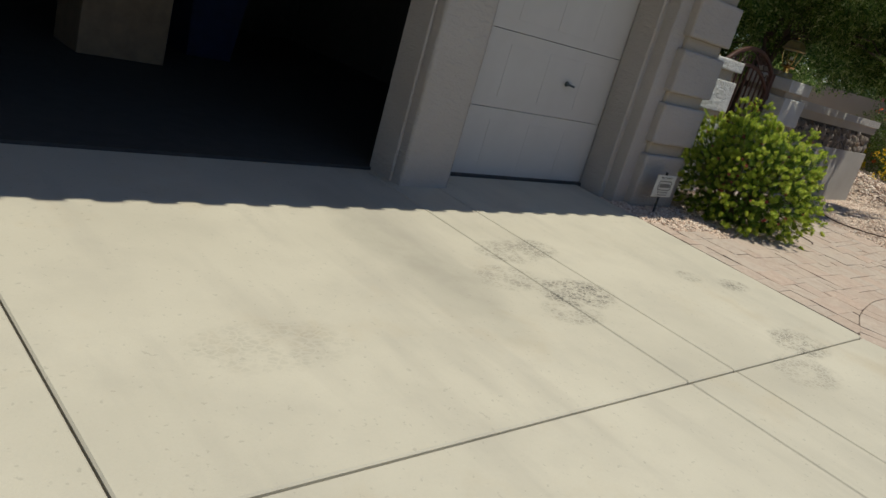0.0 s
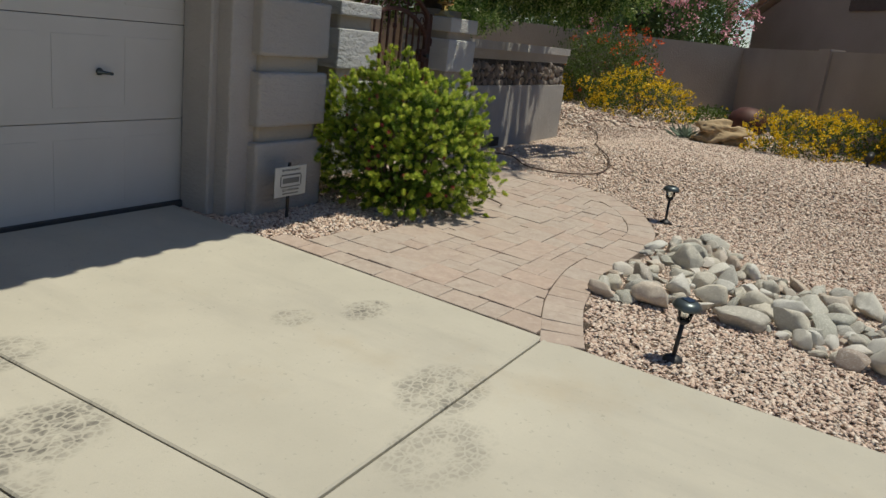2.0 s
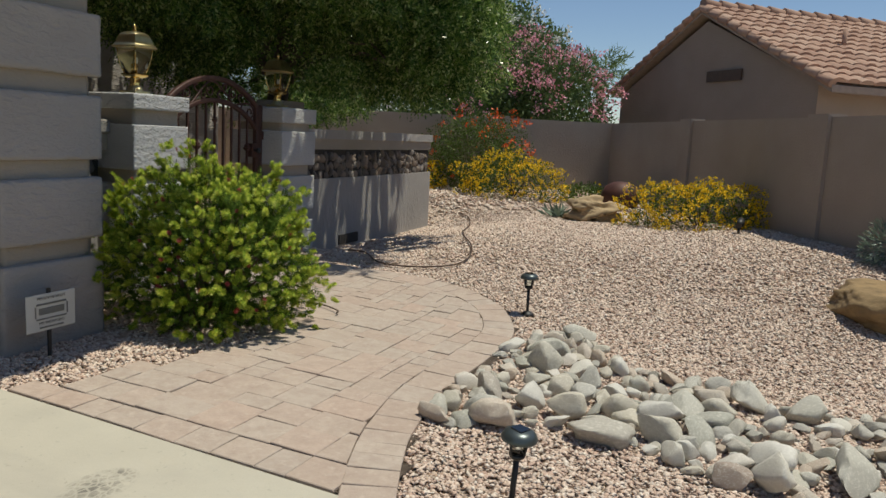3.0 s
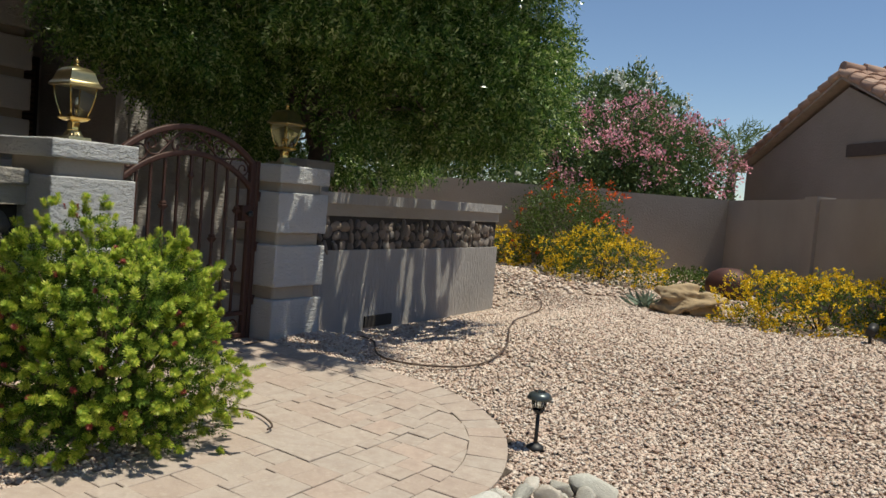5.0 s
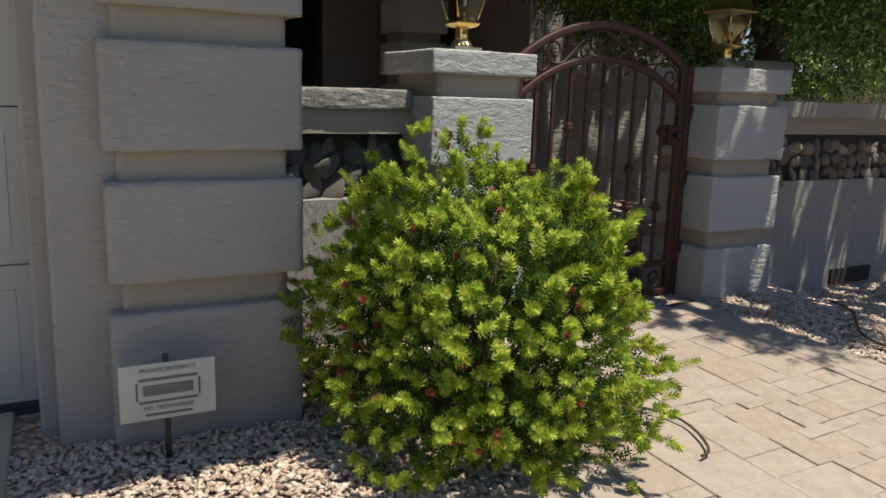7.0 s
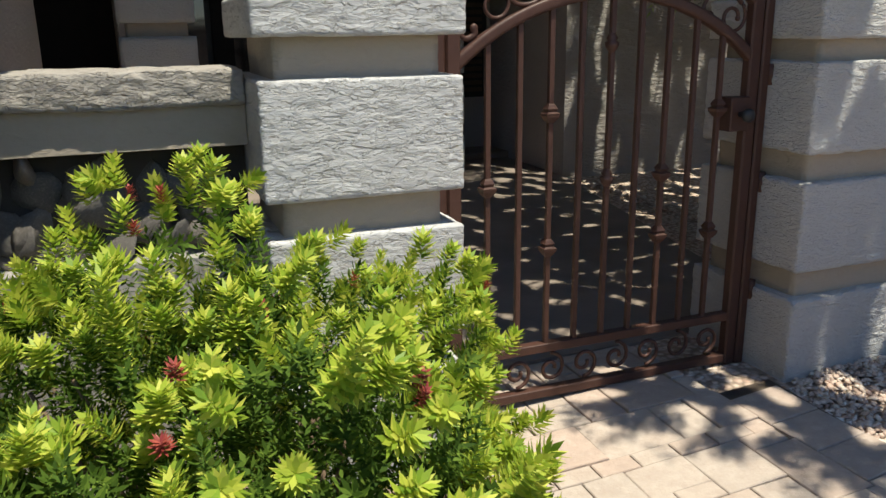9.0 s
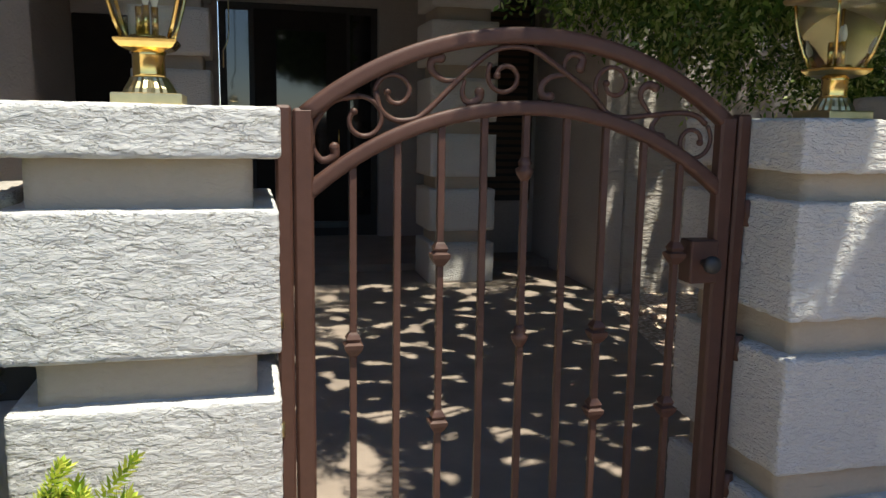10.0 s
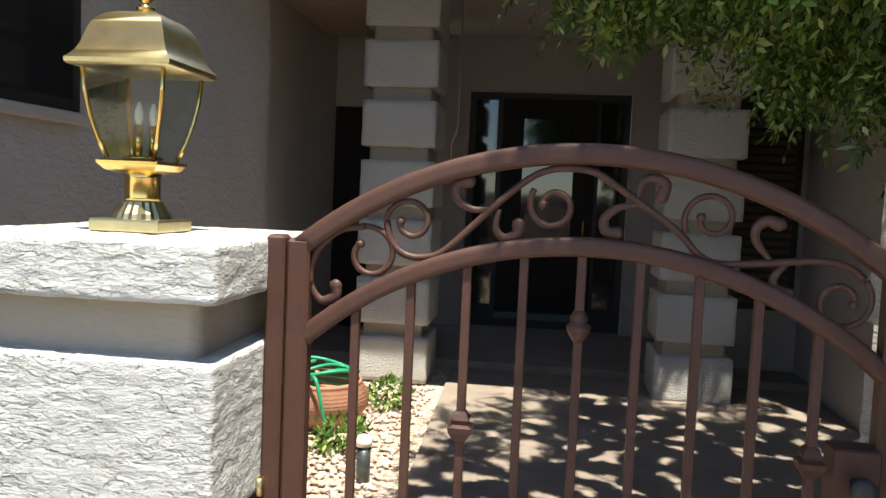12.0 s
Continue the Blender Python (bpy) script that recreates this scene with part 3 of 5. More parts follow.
pillar1 = block_column("gate_pillar", 6.942, 7.538, 5.138, 5.73, LEV, 0.055, "pale stucco gate pillar with stacked blocks and cap", M_PILLAR_ROUGH, M_STUCCO_NECK, 0.0085, 0.0016, cat="pillar", top=1.51, seed=11, grain=1.45)
part("cap", rough_box(6.935, 7.545, 5.13, 5.74, 1.486, 1.602, 0.0085, 0.0016, seed=40, grain=1.45), M_PILLAR_ROUGH, pillar1, "rough plastered cap")
pillar2 = block_column("gate_pillar", 8.93, 9.54, 5.168, 5.76, LEV, 0.05, "grey stucco gate pillar beside the low wall", M_PILLAR, M_STUCCO_NECK, 0.010, 0.0036, cat="pillar", top=1.48, seed=23, grain=1.3)
part("cap", rough_box(8.925, 9.545, 5.163, 5.765, 1.452, 1.60, 0.010, 0.0036, seed=50, grain=1.3), M_PILLAR, pillar2, "rough plastered cap")

# ---- low walls with a band of river stones ----
rng = random.Random(5)


def pebble_mesh(seed, sub=2, lump=0.22):
    own = bmesh.new()
    bmesh.ops.create_icosphere(own, subdivisions=sub, radius=1)
    for v in own.verts:
        p = v.co.copy()
        v.co = p * (1 + lump * noise.noise(p * 0.9 + Vector((seed * 3.1, 0, 0))) + lump * 0.35 * noise.noise(p * 2.3 + Vector((0, seed, 0))))
    if lump > 0.3:
        # a few worn flats
        pr = random.Random(seed)
        for k in range(9):
            d = Vector((pr.gauss(0, 1), pr.gauss(0, 1), pr.gauss(0, 0.8))).normalized()
            lim = pr.uniform(0.45, 0.8)
            for v in own.verts:
                over = v.co.dot(d) - lim
                if over > 0:
                    v.co -= d * over * 0.86
    me = bpy.data.meshes.new("stone")
    own.to_mesh(me)
    own.free()
    me.shade_smooth()
    if lump > 0.41:
        me.set_sharp_from_angle(angle=math.radians(48))
    return me


PEBBLES = [pebble_mesh(s, 2, 0.34) for s in range(8)]
for me in PEBBLES:
    me.materials.append(M_WALLSTONE)
# stones for the left wall, with its shade in their colour
SHADE_PEBBLES = [pebble_mesh(40 + s, 2, 0.4) for s in range(6)]
for me in SHADE_PEBBLES:
    me.materials.append(M_WALLSTONE_SHADE)


def stone_wall(name, x0, x1, yf, thick, ztop, label, curve=0.0, big=1.0, deep=0.0):
    """Base, stone band and coping; the front may bow back towards its end."""
    ob = thing(name, ((x0 + x1) / 2, yf + 0.1, gz((x0 + x1) / 2, yf)), label, "wall", kind="structure")

    def yy(x):
        return yf + curve * ((x - x0) / (x1 - x0)) ** 2

    n = 12
    X = [x0 + (x1 - x0) * i / n for i in range(n + 1)]

    def strip(d0, d1, z0, z1):
        return prism([(x, yy(x) + d0) for x in X] + [(x, yy(x) + d1) for x in X[::-1]], z0, z1)

    part("base", strip(0.0, thick, -0.1, ztop - 0.555), M_WALL_LOW, ob)
    # dark sheet gives the gaps between the stones their shade
    part("recess", strip(0.05 + deep, thick - 0.05, ztop - 0.56, ztop - 0.22), M_RECESS_SHADE, ob, "dark backing for the shade behind the stones")
    part("upper", strip(0.012, thick - 0.012, ztop - 0.225, ztop - 0.10), M_STUCCO_NECK, ob)
    part("coping", rough_box(x0, x1, yf - 0.02, yf + thick + 0.02, ztop - 0.105, ztop, 0.012, 0.004, seed=x0) if curve == 0 else strip(-0.02, thick + 0.02, ztop - 0.105, ztop), M_PILLAR_CAP if curve == 0 else M_WALL_LOW, ob)
    x, band = x0 + 0.05, (ztop - 0.55, ztop - 0.23)
    while x < x1 - 0.04:
        w = (rng.uniform(0.05, 0.09) if big == 1 else rng.uniform(0.042, 0.07)) * big
        z = band[0] + rng.uniform(0.02, 0.05)
        while z < band[1] - 0.02:
            h = rng.uniform(0.045, 0.085) if big == 1 else rng.uniform(0.055, 0.10)
            st = new("stone", rng.choice(PEBBLES if big == 1 else SHADE_PEBBLES))
            st.parent = ob
            st.matrix_basis = Matrix.LocRotScale(Vector((x + rng.uniform(-0.02, 0.02), yy(x) + 0.055 + deep + rng.uniform(-0.012, 0.008), min(z, band[1] - 0.04))) - origin(ob),
                                                 Euler((rng.uniform(-.5, .5), rng.uniform(-.6, .6), rng.uniform(0, 6))), Vector((w * rng.uniform(.8, 1.1), 0.042, h)))
            z += h * (1.5 if big == 1 else 1.15)
        x += w * (1.5 if big == 1 else 0.95)
    return ob


M_WALL_LOW = stucco("low_wall_stucco", (0.40, 0.375, 0.35), (0.33, 0.31, 0.285), 0.005, 0.35, 30)
stone_wall("wall_low_right", 9.545, 13.42, 5.40, 0.28, 1.41, "low grey stucco wall with river stone band", 0.10)
stone_wall("wall_low_left", 6.09, 6.94, 5.38, 0.28, 1.40, "low stucco wall with stone band darkened for shade", 0.0, 1.75, 0.06)
# no hole here: a dark panel on the wall paints the opening's shade
vent = single("drain_opening", box(10.50, 10.96, 5.385, 5.415, 0.06, 0.175), M_RECESS_SHADE, "dark panel for the shade in a drain opening", "drain")

post = thing("courtyard_post", (10.2, 6.05, 0.1), "plain grey stucco post behind the low wall", "post")
part("shaft", rough_box(10.02, 10.40, 5.9, 6.2, 0.02, 1.56, 0.03, 0.003), M_STUCCO, post)
part("cap", rough_box(9.99, 10.43, 5.87, 6.23, 1.56, 1.71, 0.02, 0.003), M_STUCCO, post)

# ---- house behind the gate ----
wall("wall_side_window_sill", box(6.05, 6.12, 6.2, 6.98, 1.95, 2.0, 0.006), M_STUCCO, "stucco window sill", "sill")
win = thing("window_1", (6.09, 6.5, 2.0), "dark high window in the side wall", "window", kind="structure")
part("window_frame", box(6.082, 6.105, 5.6, 6.95, 2.0, 2.75), M_DARKFRAME, win)
part("pane", box(6.106, 6.110, 5.66, 6.89, 2.05, 2.70), M_WINDOW, win)
wall("wall_recess_back", box(2.0, 6.6, 12.1, 12.3, 0.0, 3.6), M_HOUSE, "brown stucco wall in the porch shade")
d3 = thing("door_1", (6.2, 12.08, 0.24), "dark side door in the porch shade", "door", kind="structure")
part("leaf", box(5.81, 6.56, 12.06, 12.095, 0.24, 2.62, 0.008), M_DARKWOOD, d3)
wall("wall_return", box(5.735, 5.80, 9.31, 12.09, 0.0, 3.6), M_HOUSE, "brown stucco return wall")
CL = [(0.15 + 0.485 * k, 0.525 + 0.485 * k) for k in range(7)]
# paler pillar stucco imitates the light that gravel throws on these columns
block_column("porch_column", 6.595, 7.205, 10.06, 10.66, CL, 0.06, "grey stucco porch column of stacked blocks", M_PILLAR, M_STUCCO_NECK, 0.04, 0.004, "structure", seed=61)
block_column("porch_column", 9.03, 9.63, 10.06, 10.66, CL, 0.06, "grey stucco porch column of stacked blocks", M_PILLAR, M_STUCCO_NECK, 0.04, 0.004, "structure", seed=67)
porch = thing("porch", (8, 12, 0.2), "shaded entry porch with a beam and ceiling", "porch", kind="structure")
part("beam", box(5.81, 10.3, 9.24, 10.7, 3.42, 3.9), M_HOUSE, porch)
part("ceiling_slab", box(5.76, 10.3, 10.6, 13.2, 3.5, 3.9), M_HOUSE, porch)
part("porch_floor", box(5.9, 10.6, 10.7, 12.9, 0.1, 0.24), M_WALK, porch)
bm = box(6.6, 7.19, 12.6, 12.8, 0.1, 3.5)
box(8.99, 10.9, 12.6, 12.8, 0.1, 3.5, bm=bm)
box(7.19, 8.99, 12.6, 12.8, 2.9, 3.5, bm=bm)
wall("wall_entry", bm, M_HOUSE, "brown stucco entry wall")
fd = thing("door_2", (7.9, 12.6, 0.3), "dark front door with an arched glass light and sidelights", "door", kind="structure")
part("door_frame", box(7.2, 8.98, 12.66, 12.74, 0.25, 2.89), M_DARKFRAME, fd)
leafd = part("leaf", box(7.58, 8.62, 12.62, 12.66, 0.42, 2.82, 0.01), M_DARKWOOD, fd)
part("glass_light", box(7.82, 8.38, 12.612, 12.619, 1.1, 2.6), M_WINDOW, leafd)
part("lever_handle", tube([(8.52, 12.6, 1.3), (8.52, 12.6, 1.5)], 0.012), M_BRASS, leafd)
for xa in (7.28, 8.66):
    part("sidelight", box(xa, xa + 0.24, 12.64, 12.658, 0.5, 2.8), M_WINDOW, fd)
part("threshold", box(7.58, 8.62, 12.55, 12.66, 0.36, 0.43), M_LEAD, fd, "pale metal threshold")
wall("wall_window_bay", box(9.6, 10.62, 11.2, 11.4, 0.0, 3.6), M_HOUSE, "shaded stucco wall beside the porch")
w2 = thing("window_2", (10.0, 11.19, 1.0), "dark window with blinds in the porch shade", "window", kind="structure")
part("window_frame", box(9.66, 10.36, 11.15, 11.2, 0.8, 2.9), M_DARKFRAME, w2)
for k in range(26):
    part("slat", box(9.72, 10.30, 11.135, 11.148, 0.86 + 0.075 * k, 0.905 + 0.075 * k), M_HOSE, w2)
wall("wall_courtyard", box(10.62, 13.5, 9.5, 9.7, 0.0, 3.8, 0.01), M_WALL_LIT, "sunlit streaked stucco courtyard wall")
wall("wall_courtyard_return", box(10.42, 10.615, 9.52, 11.3, 0.0, 3.8), M_HOUSE, "brown stucco return wall")
wall("wall_courtyard_end", box(13.3, 13.49, 9.71, 16, 0.0, 3.8), M_HOUSE, "brown stucco end wall")
house_roof = thing("house_roof", (8, 14, 3.9), "tiled house roof over the porch", "roof", kind="structure")
own = bmesh.new()
v = [own.verts.new(p) for p in ((5.6, 9.12, 3.91), (10.3, 9.12, 3.91), (10.3, 18.0, 3.91), (5.6, 18.0, 3.91), (5.6, 14, 5.4), (10.3, 14, 5.4))]
for f in ((0, 1, 5, 4), (2, 3, 4, 5), (0, 4, 3), (1, 2, 5), (0, 3, 2, 1)):
    own.faces.new([v[i] for i in f])
bmesh.ops.recalc_face_normals(own, faces=own.faces)
part("tiled_slope", own, M_TILE, house_roof)
part("tiled_slope", box(10.31, 13.9, 9.45, 18, 3.82, 3.95), M_TILE, house_roof)
# courtyard walk
single("pavement_courtyard", prism([(7.52, 5.78), (9.6, 5.78), (10.4, 9.45), (10.4, 10.68), (7.35, 10.68)], lambda x, y: gz(7, y) - 0.1, lambda x, y: gz(7, y) + 0.004), M_WALK,
                 "brownish paved courtyard walk", "pavement", kind="structure")

# ---- boundary wall ----
fence = thing("boundary_wall", (17, 3, 0.2), "tan stucco block boundary wall with posts", "wall", kind="structure")
C0 = Vector((19.0, 3.77, 0))
F_RIGHT, F_LEFT = Vector((-0.871, -0.491, 0)), Vector((-0.515, 0.857, 0))


def fence_run(d, length, spacing, first):
    n = Vector((d.y, -d.x, 0)) * 0.075
    a = 0.0
    s = first
    while a < length:
        b = min(length, s)
        p, q = C0 + d * a, C0 + d * b
        part("panel", prism([(p + n).xy[:], (q + n).xy[:], (q - n).xy[:], (p - n).xy[:]], -0.5, 1.83), M_FENCE, fence)
        m1, m2 = n * 1.6, d * 0.2
        part("post", prism([(q + m1 - m2).xy[:], (q + m1 + m2).xy[:], (q - m1 + m2).xy[:], (q - m1 - m2).xy[:]], -0.5, 1.865), M_FENCE, fence)
        a, s = b, s + spacing


fence_run(F_RIGHT, 24, 3.6, 3.72)
fence_run(F_LEFT, 6.9, 3.8, 2.45)
gatep = thing("slatted_side_gate", (15.6, 9.9, 0), "beige slatted side gate between walls", "gate")
for k in range(12):
    p = C0 + F_LEFT * (6.98 + 0.15 * k)
    own = prism([(p.x - 0.03, p.y - 0.04), (p.x + 0.03, p.y - 0.05), (p.x - 0.02, p.y + 0.07), (p.x - 0.08, p.y + 0.06)], 0.05, 1.75)
    part("slat", own, M_SLATS, gatep)
fence2 = thing("boundary_wall", (14, 12, 0.2), "tan stucco boundary wall beyond the side gate", "wall", kind="structure")
p, q = C0 + F_LEFT * 8.8, C0 + F_LEFT * 16
part("panel", prism([(p.x, p.y), (q.x, q.y), (q.x + 0.12, q.y + 0.08), (p.x + 0.12, p.y + 0.08)], -0.3, 1.86), M_FENCE, fence2)

# ---- neighbour's house ----
nb = thing("neighbour_house", (24, 1, 0.2), "tan stucco house with a clay tile gable roof", "house")
NL, NR = Vector((22.89, 4.35, 0)), Vector((17.87, 0.06, 0))
ND = (NR - NL).normalized()
NN = Vector((-ND.y, ND.x, 0))
if NN.x < 0:
    NN = -NN
width = (NR - NL).length
EZ, AZ = 2.64, 4.17
own = bmesh.new()
pts = [(0, -0.3), (width, -0.3), (width, EZ), (width / 2, AZ - 0.08), (0, EZ)]
f0 = [own.verts.new(NL + ND * s + Vector((0, 0, z))) for s, z in pts]
f1 = [own.verts.new(NL + ND * s + NN * 14 + Vector((0, 0, z))) for s, z in pts]
own.faces.new(f0)
own.faces.new(f1[::-1])
for i in range(5):
    own.faces.new((f0[i], f0[(i + 1) % 5], f1[(i + 1) % 5], f1[i]))
bmesh.ops.recalc_face_normals(own, faces=own.faces)
part("wall", own, M_NEIGHBOUR, nb)


def slope(s_e, name):
    """One roof slope: a slab from eave to ridge."""
    own = bmesh.new()
    out = -0.2 if s_e == 0 else 0.5
    drop = (AZ - EZ) / (width / 2) * abs(out)
    a = NL + ND * (s_e + out) + Vector((0, 0, EZ - drop + 0.05)) - NN * 0.18
    r = NL + ND * (width / 2) + Vector((0, 0, AZ + 0.05)) - NN * 0.18
    q = [a, r, r + NN * 15, a + NN * 15]
    lo = [own.verts.new(p) for p in q]
    hi = [own.verts.new(p + Vector((0, 0, 0.12))) for p in q]
    own.faces.new(lo)
    own.faces.new(hi[::-1])
    for i in range(4):
        own.faces.new((lo[i], lo[(i + 1) % 4], hi[(i + 1) % 4], hi[i]))
    bmesh.ops.recalc_face_normals(own, faces=own.faces)
    ob = part(name, own, M_EAVE, nb)
    return a + Vector((0, 0, 0.12)), r + Vector((0, 0, 0.12)), ob


slope(0, "roof_slope")
ea, ri, slope_r = slope(width, "roof_slope")
# barrel tiles on the slope that faces the yard
up_dir, run = (ri - ea).normalized(), (ri - ea).length
nrm = up_dir.cross(NN).normalized()
if nrm.z < 0:
    nrm = -nrm
V, F = [], []
rows_n, cols_n = 13, 46
for rr in range(rows_n):
    for cc in range(cols_n):
        jit = random.uniform(-0.008, 0.008)
        b0 = ea + up_dir * (run * rr / rows_n) + NN * (0.1 + 0.31 * cc) + nrm * (0.05 + jit)
        b1 = ea + up_dir * (run * (rr + 1.12) / rows_n) + NN * (0.1 + 0.31 * cc) + nrm * (0.01 + jit)
        base = len(V)
        for b in (b0, b1):
            for k in range(6):
                a = math.pi * k / 5
                V.append(b - NN * math.cos(a) * 0.155 + nrm * math.sin(a) * 0.085)
        for k in range(5):
            F.append((base + k, base + k + 1, base + 7 + k, base + 6 + k))
        F.append(tuple(base + k for k in range(6)))
me = bpy.data.meshes.new("tiles")
me.from_pydata([tuple(v) for v in V], [], F)
me.materials.append(M_TILE)
mesh_part("tiles", me, nb, "pink-tan barrel roof tiles", "stuff")
# rake tiles along the gable's edge, and the ridge
own = bmesh.new()
for rr in range(12):
    for side in (ea, NL + ND * -0.2 + Vector((0, 0, EZ + 0.06)) - NN * 0.18):
        p = side + (ri - side) * (rr / 12)
        q = side + (ri - side) * ((rr + 1.08) / 12)
        tube([p + Vector((0, 0, 0.03)), q], 0.085, 7, own, 0.07)
for k in range(36):
    p = ri + NN * (0.42 * k) + Vector((0, 0, 0.06))
    tube([p + Vector((0, 0, 0.03)), p + NN * 0.46], 0.12, 7, own, 0.10)
part("ridge_tiles", own, M_TILE, nb, "ridge and rake tiles")
vp = NL + ND * (width * 0.61) - NN * 0.02
own = bmesh.new()
part("gable_vent", prism([(vp - ND * 0.55).xy[:], (vp + ND * 0.55).xy[:], (vp + ND * 0.55 - NN * 0.03).xy[:], (vp - ND * 0.55 - NN * 0.03).xy[:]], 2.80, 3.02), M_HOSE, nb, "brown louvred gable vent")
for s, c in ((2.0, 5), (5, 8), (8, 4), (11, 7)):
    p = ea + up_dir * (run * c / 10) + NN * s
    part("roof_pipe", tube([p, p + Vector((0, 0, 0.42))], 0.045, 8), M_TILE, nb)

# ---- curved paver walk ----
prng = random.Random(8)
OUTER = [(4.96, 1.98), (5.35, 2.13), (5.7, 2.235), (6.3, 2.33), (7.05, 2.33), (7.72, 2.36), (8.2, 2.54), (8.53, 2.79), (8.78, 3.18), (8.88, 3.6), (8.9, 4.14), (8.87, 4.6), (8.84, 5.12)]


def smooth_line(points, step):
    """Catmull-Rom through the points, cut into even steps."""
    P = [Vector((*p, 0)[:3]) for p in points]
    P = [2 * P[0] - P[1]] + P + [2 * P[-1] - P[-2]]
    dense = []
    for i in range(1, len(P) - 2):
        for k in range(24):
            t = k / 24
            a, b, c, d = P[i - 1:i + 3]
            dense.append(0.5 * ((2 * b) + (c - a) * t + (2 * a - 5 * b + 4 * c - d) * t * t + (3 * b - a - 3 * c + d) * t ** 3))
    dense.append(P[-2])
    out, acc = [dense[0]], 0.0
    for a, b in zip(dense, dense[1:]):
        acc += (b - a).length
        if acc >= step:
            out.append(b)
            acc = 0.0
    return out


pavers = thing("pavement_walk", (6.8, 3.4, 0.0), "curved walk of pinkish-tan concrete pavers", "pavement", kind="structure")
edge = smooth_line(OUTER, 0.012)
NB = 9
inner = []
for i, p in enumerate(edge):
    d = (edge[min(i + 1, len(edge) - 1)] - edge[max(i - 1, 0)]).normalized()
    inner.append(p + Vector((-d.y, d.x, 0)) * 0.235)


def paver_piece(outline, lift=0.0, b=0.0035):
    """One paver: a low prism with a chamfered top, its outline in plan."""
    c = sum((Vector(p) for p in outline), Vector((0, 0))) / len(outline)
    tilt = (prng.uniform(-0.006, 0.006), prng.uniform(-0.006, 0.006))
    own = bmesh.new()
    rings = []
    for shrink, dz in ((0.0025, -0.06), (0.0025, -b), (0.0025 + b, 0.0)):
        ring = []
        for p in outline:
            q = Vector(p)
            r = q - c
            q = c + r * max(0.2, 1 - shrink * 1.3 / max(r.length, 0.02))
            z = gz(q.x, q.y) + 0.004 + lift + dz + (r.x * tilt[0] + r.y * tilt[1]) * 4
            ring.append(own.verts.new((q.x, q.y, z)))
        rings.append(ring)
    k = len(outline)
    for a, e in zip(rings, rings[1:]):
        for i in range(k):
            own.faces.new((a[i], a[(i + 1) % k], e[(i + 1) % k], e[i]))
    own.faces.new(rings[-1])
    bmesh.ops.recalc_face_normals(own, faces=own.faces)
    part("paver", own, M_PAVER, pavers)


for i in range(0, len(edge) - NB, NB):
    j, m = i + NB, i + NB // 2
    paver_piece([edge[i].xy[:], edge[m].xy[:], edge[j].xy[:], inner[j].xy[:], inner[m].xy[:], inner[i].xy[:]], prng.uniform(-0.002, 0.003))
# a row along the driveway
y = 2.25
while y < 4.05:
    h = prng.choice((0.155, 0.2, 0.235))
    sl = 0.039
    paver_piece([(4.948 + sl * (y - 2.2), y), (5.19, y), (5.19, y + h), (4.948 + sl * (y + h - 2.2), y + h)], prng.uniform(-0.002, 0.002))
    y += h
# random ashlar field
U = 0.0775
LEFT_LINE = [(5.19, 4.08), (5.75, 3.86), (6.2, 3.72), (6.75, 3.75), (7.15, 4.05), (7.35, 4.6), (7.5, 5.12)]


def left_limit(x):
    for (xa, ya), (xb, yb) in zip(LEFT_LINE, LEFT_LINE[1:]):
        if xa <= x <= xb:
            return ya + (yb - ya) * (x - xa) / (xb - xa)
    return 5.77 if x > 7.5 else 4.1


def clip(poly, p, n):
    """The part of a plan outline on the side of the line through p to which n points."""
    out = []
    for a, b in zip(poly, poly[1:] + poly[:1]):
        da, db = (a[0] - p[0]) * n[0] + (a[1] - p[1]) * n[1], (b[0] - p[0]) * n[0] + (b[1] - p[1]) * n[1]
        if da >= 0:
            out.append(a)
        if da * db < 0:
            t = da / (da - db)
            out.append((a[0] + (b[0] - a[0]) * t, a[1] + (b[1] - a[1]) * t))
    return out


GX, GY = 48, 48
taken = np.zeros((GX, GY), bool)
for i in range(GX):
    for j in range(GY):
        if taken[i, j]:
            continue
        sizes = [(3, 2), (2, 3), (2, 2), (3, 3), (4, 3), (3, 4)]
        prng.shuffle(sizes)
        for w, h in sizes + [(2, 1), (1, 2), (1, 1)]:
            if i + w <= GX and j + h <= GY and not taken[i:i + w, j:j + h].any():
                break
        taken[i:i + w, j:j + h] = True
        x0, y0 = 5.195 + i * U, 2.02 + j * U
        poly = [(x0, y0), (x0 + w * U, y0), (x0 + w * U, y0 + h * U), (x0, y0 + h * U)]
        c = (x0 + w * U / 2, y0 + h * U / 2)
        near = min(range(len(inner)), key=lambda k: (inner[k].x - c[0]) ** 2 + (inner[k].y - c[1]) ** 2)
        d = (inner[min(near + 3, len(inner) - 1)] - inner[max(near - 3, 0)]).normalized()
        nrm2 = (-d.y, d.x)
        poly = clip(poly, inner[near].xy[:], nrm2)
        if len(poly) < 3:
            continue
        cc = sum((Vector(p) for p in poly), Vector((0, 0))) / len(poly)
        area = abs(sum(a[0] * b[1] - b[0] * a[1] for a, b in zip(poly, poly[1:] + poly[:1]))) / 2
        if area < 0.003 or cc.y > left_limit(cc.x) or cc.y > 5.74 or cc.x > (8.75 if cc.y < 4.8 else 8.91) or (cc.y > 5.1 and cc.x < 7.57):
            continue
        paver_piece(poly, prng.uniform(-0.003, 0.003))
